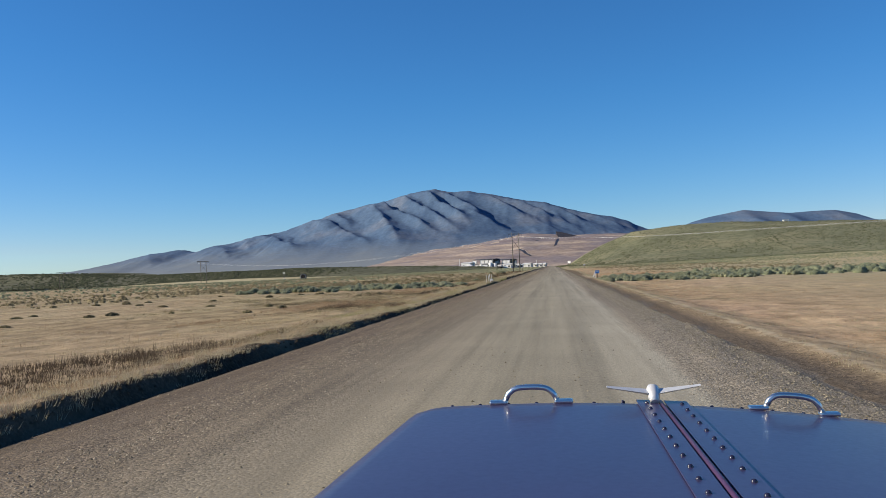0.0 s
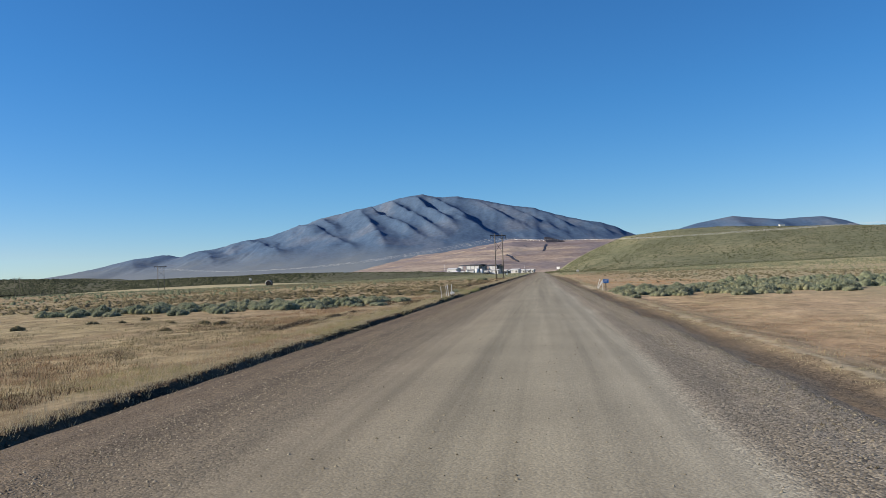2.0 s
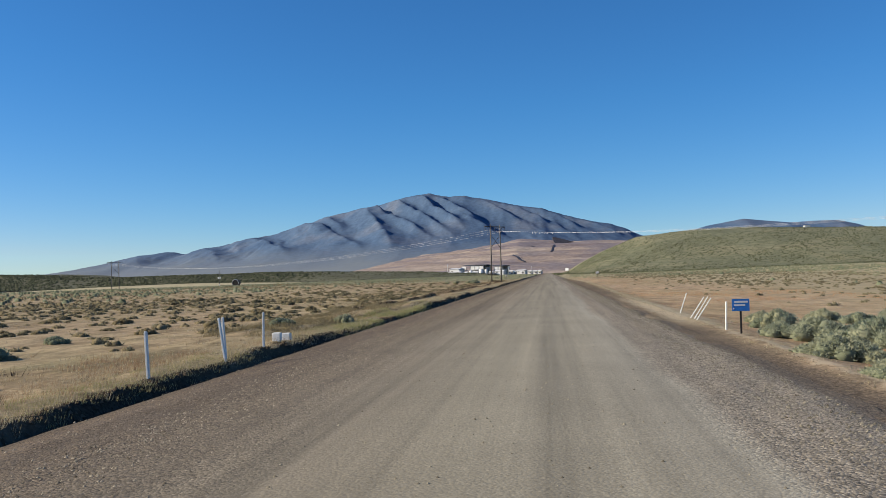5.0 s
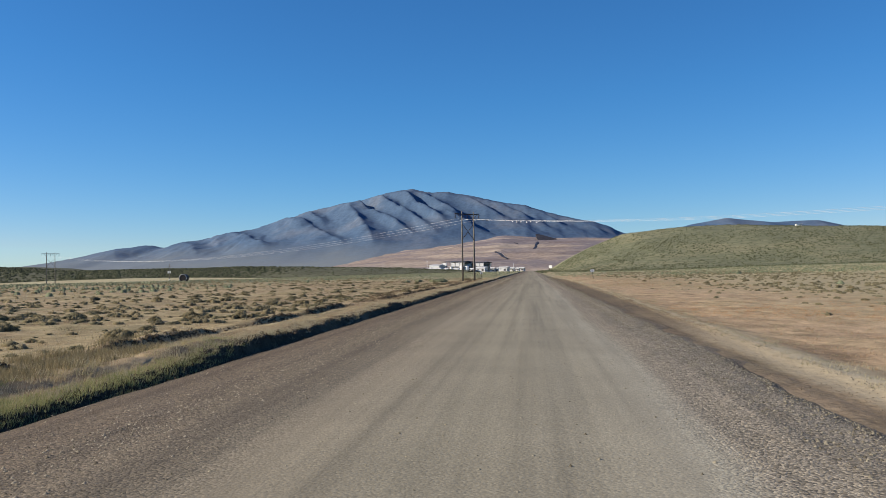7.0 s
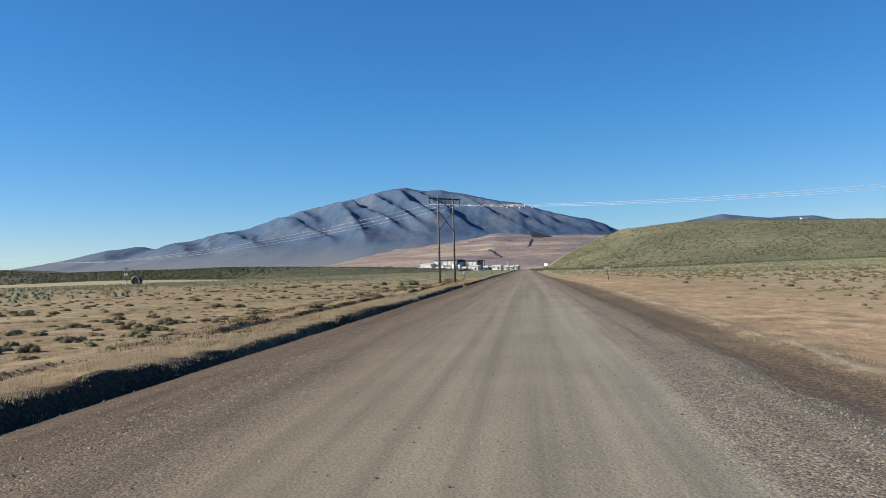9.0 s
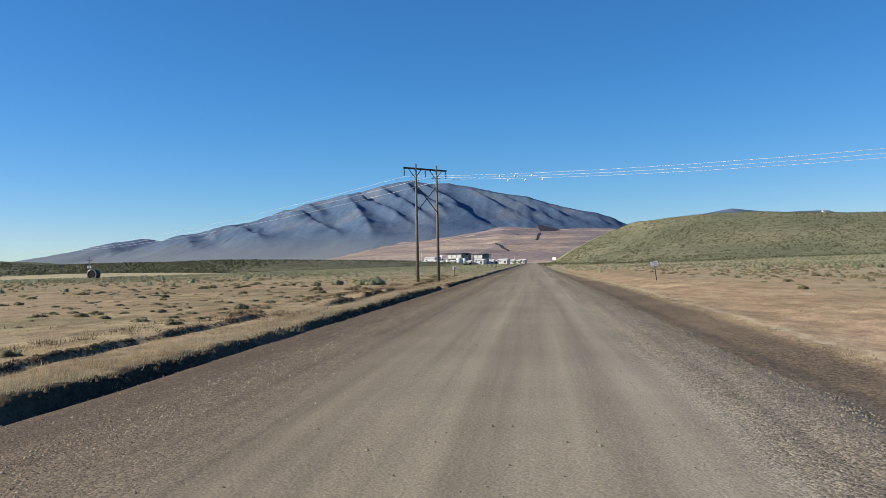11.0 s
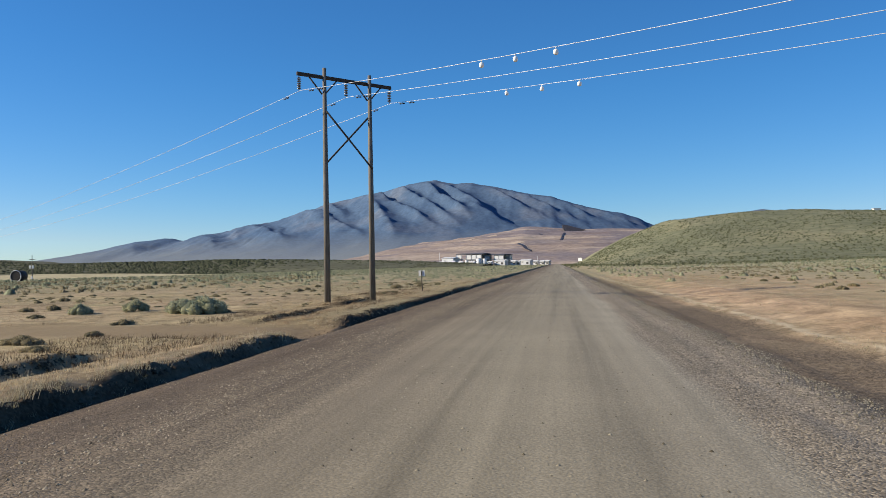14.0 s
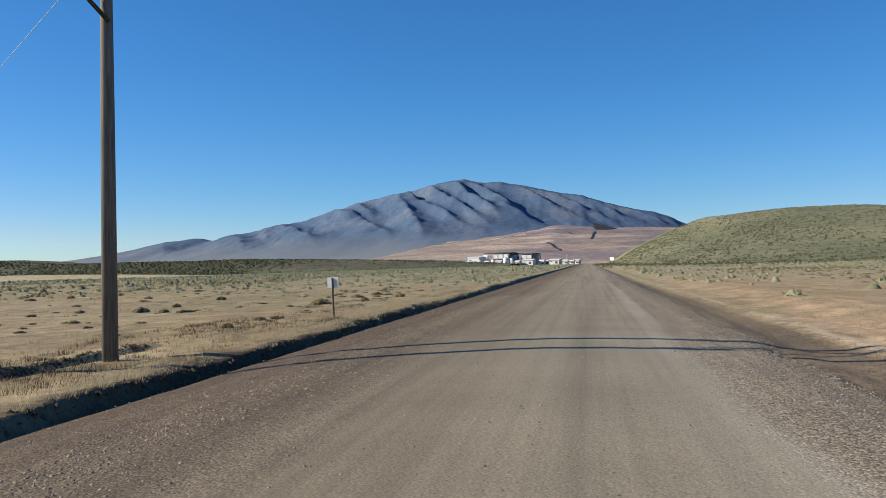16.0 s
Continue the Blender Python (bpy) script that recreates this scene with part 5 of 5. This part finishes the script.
def tuft_shape(sides, rings, n, leaf, slim=0.16, heads=1):
    """One low cushion of brush about one metre across: mounds under a fur of blades."""
    vs, fs, ps, ds, base = [], [], [], [], 0
    for k in range(heads):
        big = 1.0 if heads == 1 else (0.78, 0.6, 0.5)[k] * (0.85 + 0.3 * rng.random())
        a = rng.random() * 6.28
        c = np.array([math.cos(a), math.sin(a), 0]) * (0 if k == 0 else 0.34)
        v, f = bumpy_dome(sides, rings, 0.44 * big, 0.36 * big, 0.6)
        vs.append(v + c)
        fs.append(f + base)
        base += len(v)
        m = n // heads
        d = rng.normal(size=(m, 3))
        d /= np.linalg.norm(d, axis=1, keepdims=True)
        d[:, 2] = np.abs(d[:, 2])
        ps.append(d * np.array([0.42, 0.42, 0.34]) * big * (0.72 + 0.40 * rng.random((m, 1))) + c)
        ds.append(d)
    w = blades_on(np.concatenate(ps), np.concatenate(ds), leaf, slim)
    f = np.concatenate(fs)
    faces = np.concatenate([f, np.arange(len(w)).reshape(-1, 3) + base])
    return np.concatenate(vs + [w]), faces, len(f)


def brush_field(label, mat, px, py, pz, size, shape, core_mat=None, kinds=10, flat=0.8):
    """Many low plants joined into one mesh; each is one of a few shapes, turned and scaled."""
    m = len(px)
    size = np.asarray(size, float)
    which = rng.integers(0, kinds, m)
    turn = rng.random(m) * 6.28
    sx, sy = size * (0.75 + 0.6 * rng.random(m)), size * (0.75 + 0.6 * rng.random(m))
    sz = size * flat * (0.75 + 0.5 * rng.random(m))
    vs, fs, ix, base = [], [], [], 0
    for k in range(kinds):
        v, f, nc = tuft_shape(*shape)
        i = np.where(which == k)[0]
        if not len(i):
            continue
        c, s = np.cos(turn[i])[:, None], np.sin(turn[i])[:, None]
        x, y = v[None, :, 0] * sx[i][:, None], v[None, :, 1] * sy[i][:, None]
        w = np.stack([x * c - y * s + px[i][:, None], x * s + y * c + py[i][:, None], v[None, :, 2] * sz[i][:, None] + pz[i][:, None]], 2)
        vs.append(w.reshape(-1, 3))
        fs.append((f[None] + (np.arange(len(i)) * len(v))[:, None, None] + base).reshape(-1, 3))
        ix.append(np.tile(np.repeat([1, 0], [nc, len(f) - nc]), len(i)))
        base += len(i) * len(v)
    ix = np.concatenate(ix)
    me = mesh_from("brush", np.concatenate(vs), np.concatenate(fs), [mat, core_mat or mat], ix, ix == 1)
    return tagged(new("brush", me), label, "bush", kind="stuff")


def bush(name, label, category, mat, n, lobes, leaf, group, tall=0.62, core_mat=None):
    """A rounded shrub about one metre across: overlapping leafy lobes on short stems."""
    top = empty(name, pose(0, 0, -50), label, category, group)
    cv, cf, lv, base = [], [], [], 0
    for k in range(lobes):
        a, r = k * 2.4 + rng.random(), 0.40 * (k / lobes) ** 0.5
        rad = 0.15 + 0.08 * rng.random()
        c = np.array([math.cos(a) * r, math.sin(a) * r, tall * (0.62 - 0.9 * r) + 0.05 * rng.random()])
        v, f = bumpy_dome(7, 4, rad * 0.86, rad * 0.95, 0.5, 2.5)
        cv.append(v + c)
        cf.append(f + base)
        base += len(v)
        m = n // lobes
        d = rng.normal(size=(m, 3))
        d /= np.linalg.norm(d, axis=1, keepdims=True)
        d[:, 2] = np.where(d[:, 2] < -0.4, -d[:, 2], d[:, 2])
        p = c + d * (rad * (0.74 + 0.30 * rng.random((m, 1))))
        p[:, 2] = np.maximum(p[:, 2], 0.0)
        lv.append(blades_on(p, d, leaf, 0.17))
    lv = np.concatenate(lv)
    f = new("foliage", tri_mesh("foliage", lv.reshape(-1, 3, 3), mat))
    f.parent = top
    cv, cf = np.concatenate(cv), np.concatenate(cf)
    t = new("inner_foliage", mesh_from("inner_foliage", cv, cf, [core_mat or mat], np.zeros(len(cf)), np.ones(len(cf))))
    t.parent = top
    bm = bmesh.new()
    for k in range(4):
        a = rng.random() * 6.28
        r = 0.12 + 0.16 * rng.random()
        bm_tube(bm, [(0.03 * math.cos(a), 0.03 * math.sin(a), -0.12), (r * 0.5 * math.cos(a), r * 0.5 * math.sin(a), 0.10), (r * math.cos(a), r * math.sin(a), 0.24)], [0.016, 0.010, 0.004], 5)
    part("stem", bm, M_TWIG, top)
    return top


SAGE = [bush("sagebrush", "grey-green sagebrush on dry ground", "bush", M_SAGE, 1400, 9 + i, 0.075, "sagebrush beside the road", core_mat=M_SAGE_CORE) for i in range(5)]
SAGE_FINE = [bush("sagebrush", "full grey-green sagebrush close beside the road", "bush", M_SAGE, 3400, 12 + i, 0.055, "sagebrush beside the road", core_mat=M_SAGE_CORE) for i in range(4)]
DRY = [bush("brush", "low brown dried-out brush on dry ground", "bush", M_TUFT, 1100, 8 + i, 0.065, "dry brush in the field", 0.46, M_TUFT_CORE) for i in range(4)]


def plant(kinds, px, py, size):
    for a, b, s in zip(px, py, size):
        near = kinds is SAGE and -13.5 < a < 13
        pick = SAGE_FINE if near else kinds
        k = pick[int(rng.integers(0, len(pick)))]
        z = float(ground_z(np.array([a]), np.array([b]))[0])
        c = copy_thing(k, pose(a, b, z - 0.10 * s, 0, 0, rng.random() * 360))
        c.scale = (s * (0.9 + 0.5 * rng.random()), s * (0.9 + 0.5 * rng.random()), s * (0.62 + 0.35 * rng.random()))


# a belt of sage across the field
px, py = spread_over(340, -36, -11.0, 90, 120, lambda a, b: 0.07 + 0.93 * smooth(92, 95, b - 5 * smooth(-13.5, -11.5, a)) * (1 - smooth(103, 107, b - 4 * smooth(-15, -11.5, a))))
plant(SAGE, px, py, 0.7 + 0.75 * rng.random(len(px)))
# thicket on the other side of the road
px, py = spread_over(360, 6.4, 30, 94, 140, lambda a, b: smooth(97, 104, b - 0.2 * (a - 8) + 3 * np.sin(a * 0.9)) * smooth(131, 122, b - 0.3 * (a - 8)) * (1 - 0.5 * smooth(18, 32, a)) * (1 - 0.8 * smooth(0.5, 0.75, vnoise(a * 0.1, b * 0.1))))
plant(SAGE, px, py, 0.9 + 0.9 * rng.random(len(px)))
plant(SAGE, [-16.2, -17.4, -20.5, -22.3, -9.2, -11.0, 6.3, 6.2, 6.5, 7.2], [276.0, 276.8, 278.0, 276.2, 127.0, 123.5, 106.0, 99.5, 97.0, 110.0], [1.9, 1.7, 1.2, 1.1, 1.0, 0.9, 0.9, 0.7, 0.6, 1.1])
# brown cushions, in loose groups
px, py = spread_over(330, -44, -11.8, 122, 335, lambda a, b: turnout(a, b) * (0.12 + 0.88 * smooth(0.45, 0.6, fbm(a * 0.09 + 2, b * 0.07, 3))) * (1 - 0.3 * smooth(195, 225, b)))
plant(DRY, px, py, 0.45 + 0.65 * rng.random(len(px)) ** 1.5)
px, py = spread_over(70, -36, -11.6, 126, 175)
plant(DRY, px, py, 0.45 + 0.55 * rng.random(len(px)) ** 1.4)
px, py = spread_over(30, -45, -16, 40, 92)
plant(DRY, px, py, 0.35 + 0.4 * rng.random(len(px)))
px, py = spread_over(110, 10, 55, 140, 330, lambda a, b: smooth(9, 20, a))
plant(DRY, px, py, 0.3 + 0.5 * rng.random(len(px)) ** 1.4)
plant(DRY, [-25.5, -24.0, -17.8, -15.1, -19.7, -14.2], [187.0, 186.0, 181.0, 184.5, 193.0, 189.5], [1.0, 0.8, 0.9, 0.6, 0.8, 0.6])
for a, b, s in ((-182, 1310, 8.0), (-158, 1262, 6.5), (-141, 1268, 5.0), (-205, 1295, 6.0)):
    c = copy_thing(DRY[int(s) % 4], pose(a, b, float(dump_z(np.array([a]), np.array([b]))[0]) - 0.3, 0, 0, 40 * s))
    c.scale = (s * 1.2, s, s * 0.75)
    tagged(c, "large dark shrub at the foot of the mine slope", "shrub", "shrubs below the mine slope")
for o in SAGE + SAGE_FINE + DRY:
    for ch in list(o.children):
        bpy.data.objects.remove(ch)
    bpy.data.objects.remove(o)

NEAR_TUFT, MID_TUFT, LOW_TUFT, FAR_TUFT, DOT = (6, 3, 78, 0.17, 0.12, 3), (5, 2, 9, 0.24, 0.2, 2), (5, 2, 34, 0.20, 0.13, 3), (5, 2, 9, 0.26, 0.18), (5, 2, 2, 0.3, 0.25)
# the field between the road and the plain
px, py = spread_over(4200, -46, -12, 100, 345, lambda a, b: turnout(a, b) * smooth(100, 120, b) * (0.10 + 0.90 * smooth(0.42, 0.58, fbm(a * 0.07, b * 0.06, 3))) * (1 - 0.6 * smooth(180, 220, b)))
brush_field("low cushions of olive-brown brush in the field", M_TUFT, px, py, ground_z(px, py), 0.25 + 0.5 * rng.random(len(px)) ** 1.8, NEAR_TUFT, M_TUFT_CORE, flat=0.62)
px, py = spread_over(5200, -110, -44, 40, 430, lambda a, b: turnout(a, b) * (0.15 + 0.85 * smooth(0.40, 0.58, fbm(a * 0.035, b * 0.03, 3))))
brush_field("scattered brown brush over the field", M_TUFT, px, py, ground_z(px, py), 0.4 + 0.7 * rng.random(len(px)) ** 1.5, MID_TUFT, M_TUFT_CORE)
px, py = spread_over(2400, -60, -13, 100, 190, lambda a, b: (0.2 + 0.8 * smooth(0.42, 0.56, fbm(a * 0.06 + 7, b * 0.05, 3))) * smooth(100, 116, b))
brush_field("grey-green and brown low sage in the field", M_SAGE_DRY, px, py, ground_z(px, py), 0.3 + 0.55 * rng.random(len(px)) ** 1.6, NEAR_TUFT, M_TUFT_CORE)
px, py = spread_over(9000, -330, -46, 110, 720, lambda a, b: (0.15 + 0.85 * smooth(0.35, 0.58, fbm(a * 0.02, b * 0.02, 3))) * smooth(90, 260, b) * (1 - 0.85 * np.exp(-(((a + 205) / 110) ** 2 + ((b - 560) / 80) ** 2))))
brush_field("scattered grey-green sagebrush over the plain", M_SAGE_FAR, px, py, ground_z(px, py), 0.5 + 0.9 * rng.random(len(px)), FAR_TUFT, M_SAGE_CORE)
px, py = spread_over(8000, -190, -10, 325, 1050, lambda a, b: 0.85 * turnout(a, b))
near = (py < 470) & (px > -120)
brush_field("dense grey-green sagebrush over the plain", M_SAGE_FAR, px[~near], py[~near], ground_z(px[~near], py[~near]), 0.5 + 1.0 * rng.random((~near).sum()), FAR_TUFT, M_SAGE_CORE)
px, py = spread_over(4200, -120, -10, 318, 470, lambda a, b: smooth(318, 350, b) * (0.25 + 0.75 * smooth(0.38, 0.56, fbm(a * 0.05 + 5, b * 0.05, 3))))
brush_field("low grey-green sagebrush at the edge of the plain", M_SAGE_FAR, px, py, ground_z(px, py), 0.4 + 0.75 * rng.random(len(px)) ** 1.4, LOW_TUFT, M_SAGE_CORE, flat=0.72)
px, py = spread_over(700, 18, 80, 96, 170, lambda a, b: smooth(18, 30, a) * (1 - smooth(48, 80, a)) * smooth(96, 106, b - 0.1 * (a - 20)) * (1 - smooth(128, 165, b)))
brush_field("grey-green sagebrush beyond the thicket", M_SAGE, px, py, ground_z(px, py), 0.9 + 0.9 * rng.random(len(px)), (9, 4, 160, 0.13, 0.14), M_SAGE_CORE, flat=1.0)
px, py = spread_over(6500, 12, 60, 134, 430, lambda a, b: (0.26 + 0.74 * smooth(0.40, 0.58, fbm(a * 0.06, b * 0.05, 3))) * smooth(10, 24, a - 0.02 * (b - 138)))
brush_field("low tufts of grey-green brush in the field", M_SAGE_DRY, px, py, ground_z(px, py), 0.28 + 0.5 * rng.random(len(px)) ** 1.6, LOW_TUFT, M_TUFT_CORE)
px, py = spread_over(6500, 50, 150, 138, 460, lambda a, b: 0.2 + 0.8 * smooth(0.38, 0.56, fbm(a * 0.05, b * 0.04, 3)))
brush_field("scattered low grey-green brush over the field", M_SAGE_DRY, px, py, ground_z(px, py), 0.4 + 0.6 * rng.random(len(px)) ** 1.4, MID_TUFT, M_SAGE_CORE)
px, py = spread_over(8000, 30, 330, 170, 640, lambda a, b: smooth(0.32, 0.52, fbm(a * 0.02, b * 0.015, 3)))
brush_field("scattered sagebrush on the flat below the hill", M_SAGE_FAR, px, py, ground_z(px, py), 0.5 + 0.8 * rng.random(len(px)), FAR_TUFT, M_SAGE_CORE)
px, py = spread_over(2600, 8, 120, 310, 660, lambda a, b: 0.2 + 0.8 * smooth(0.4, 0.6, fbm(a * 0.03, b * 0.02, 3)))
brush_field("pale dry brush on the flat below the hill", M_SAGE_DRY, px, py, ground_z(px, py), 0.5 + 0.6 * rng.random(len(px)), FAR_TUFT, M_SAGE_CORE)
px, py = spread_over(32000, 4, 430, 540, 1010, lambda a, b: (0.40 + 0.60 * smooth(0.36, 0.56, fbm(a * 0.025, b * 0.02, 3))) * (1 - 0.55 * smooth(24, 36, near_hill(a, b))) * (0.35 + 0.65 * smooth(0, 45, a)))
brush_field("sagebrush dotted over the hillside", M_SAGE_HILL, px, py, np.maximum(near_hill(px, py), ground_z(px, py)) - 0.1, 0.85 + 1.25 * rng.random(len(px)) ** 1.7, DOT, M_SAGE_HILL)
px, py = spread_over(21000, -900, -70, 830, 1080, lambda a, b: (0.3 + 0.7 * smooth(0.35, 0.55, fbm(a * 0.01, b * 0.012, 3))) * (0.25 + 0.75 * smooth(-190, -280, a)))
brush_field("dark sagebrush covering the ridge", M_SAGE_RIDGE, px, py, np.maximum(dark_ridge(px, py), ground_z(px, py)) - 0.1, 1.4 + 2.2 * rng.random(len(px)) ** 1.5 + 1.6 * smooth(-190, -280, px), DOT, M_SAGE_RIDGE, flat=0.6)

# ---- stones ----
def stones(label, px, py, pz, size, mat=None):
    m = len(px)
    o = np.array([(1, 0, -0.3), (0, 1, -0.3), (-1, 0, -0.3), (0, -1, -0.3), (0, 0, 1)], float)
    f = np.array([(0, 1, 4), (1, 2, 4), (2, 3, 4), (3, 0, 4)])
    a = rng.random(m) * 6.28
    v = o[None] * (0.6 + 0.6 * rng.random((m, 5, 1))) * np.asarray(size).reshape(-1, 1, 1) * np.array([1, 1, 0.7])
    x = v[..., 0] * np.cos(a)[:, None] - v[..., 1] * np.sin(a)[:, None] + px[:, None]
    y = v[..., 0] * np.sin(a)[:, None] + v[..., 1] * np.cos(a)[:, None] + py[:, None]
    verts = np.stack([x, y, v[..., 2] + pz[:, None]], 2).reshape(-1, 3)
    faces = (f[None] + (np.arange(m) * 5)[:, None, None]).reshape(-1, 3)
    n = len(faces)
    me = bpy.data.meshes.new("stones")
    me.vertices.add(len(verts))
    me.vertices.foreach_set("co", verts.reshape(-1).astype(np.float32))
    me.loops.add(n * 3)
    me.loops.foreach_set("vertex_index", faces.reshape(-1).astype(np.int32))
    me.polygons.add(n)
    me.polygons.foreach_set("loop_start", np.arange(0, n * 3, 3, dtype=np.int32))
    me.materials.append(mat or M_STONE)
    me.update(calc_edges=True)
    return tagged(new("gravel", me), label, "gravel", kind="stuff")


px = np.concatenate([2.7 + 1.6 * rng.random(60000) ** 0.9, -3.6 + 6.0 * rng.random(8000)])
py = -4 + 324 * rng.random(len(px))
px[:60000] += 0.35 * verge(py[:60000])
pz = np.where(px < 4.85, road_z(px, py), ground_z(px, py)) + 0.003
px = np.where(px < 4.85, ragged(px, py), px)
stones("loose brown gravel in windrows along the road", px, py, pz, 0.009 + 0.021 * rng.random(len(px)) ** 2.2, M_STONE_BROWN)
px = -4.85 + 0.40 * rng.normal(size=70000)
px[:20000] = -7.5 + 4.3 * rng.random(20000)
py = -4 + 324 * rng.random(len(px))
stones("loose brown gravel along the road", px, py, road_z(px, py) + 0.002, 0.008 + 0.021 * rng.random(len(px)) ** 2.5, M_STONE_BROWN)
# clods roughen the bank; their near-black colour also deepens its shade
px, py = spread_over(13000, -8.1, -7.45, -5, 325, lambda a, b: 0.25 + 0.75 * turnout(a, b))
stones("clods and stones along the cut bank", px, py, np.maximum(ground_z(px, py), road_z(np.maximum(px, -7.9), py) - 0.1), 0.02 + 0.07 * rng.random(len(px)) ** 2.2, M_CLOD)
# dark clods, packed densely so their colour also deepens the furrow's shade
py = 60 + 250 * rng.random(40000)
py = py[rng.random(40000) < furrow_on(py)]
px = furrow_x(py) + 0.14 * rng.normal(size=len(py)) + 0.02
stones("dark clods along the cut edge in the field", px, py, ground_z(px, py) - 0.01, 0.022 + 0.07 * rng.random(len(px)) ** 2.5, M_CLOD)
px, py = spread_over(46000, 0, 1, -5, 325)
rim = ragged(np.full(len(py), 4.9), py)
px = rim + (5.55 + 1.05 * verge(py) - rim) * px
stones("brown stones along the soil ridge", px, py, ground_z(px, py), 0.007 + 0.016 * rng.random(len(px)) ** 2, M_STONE_DARK)
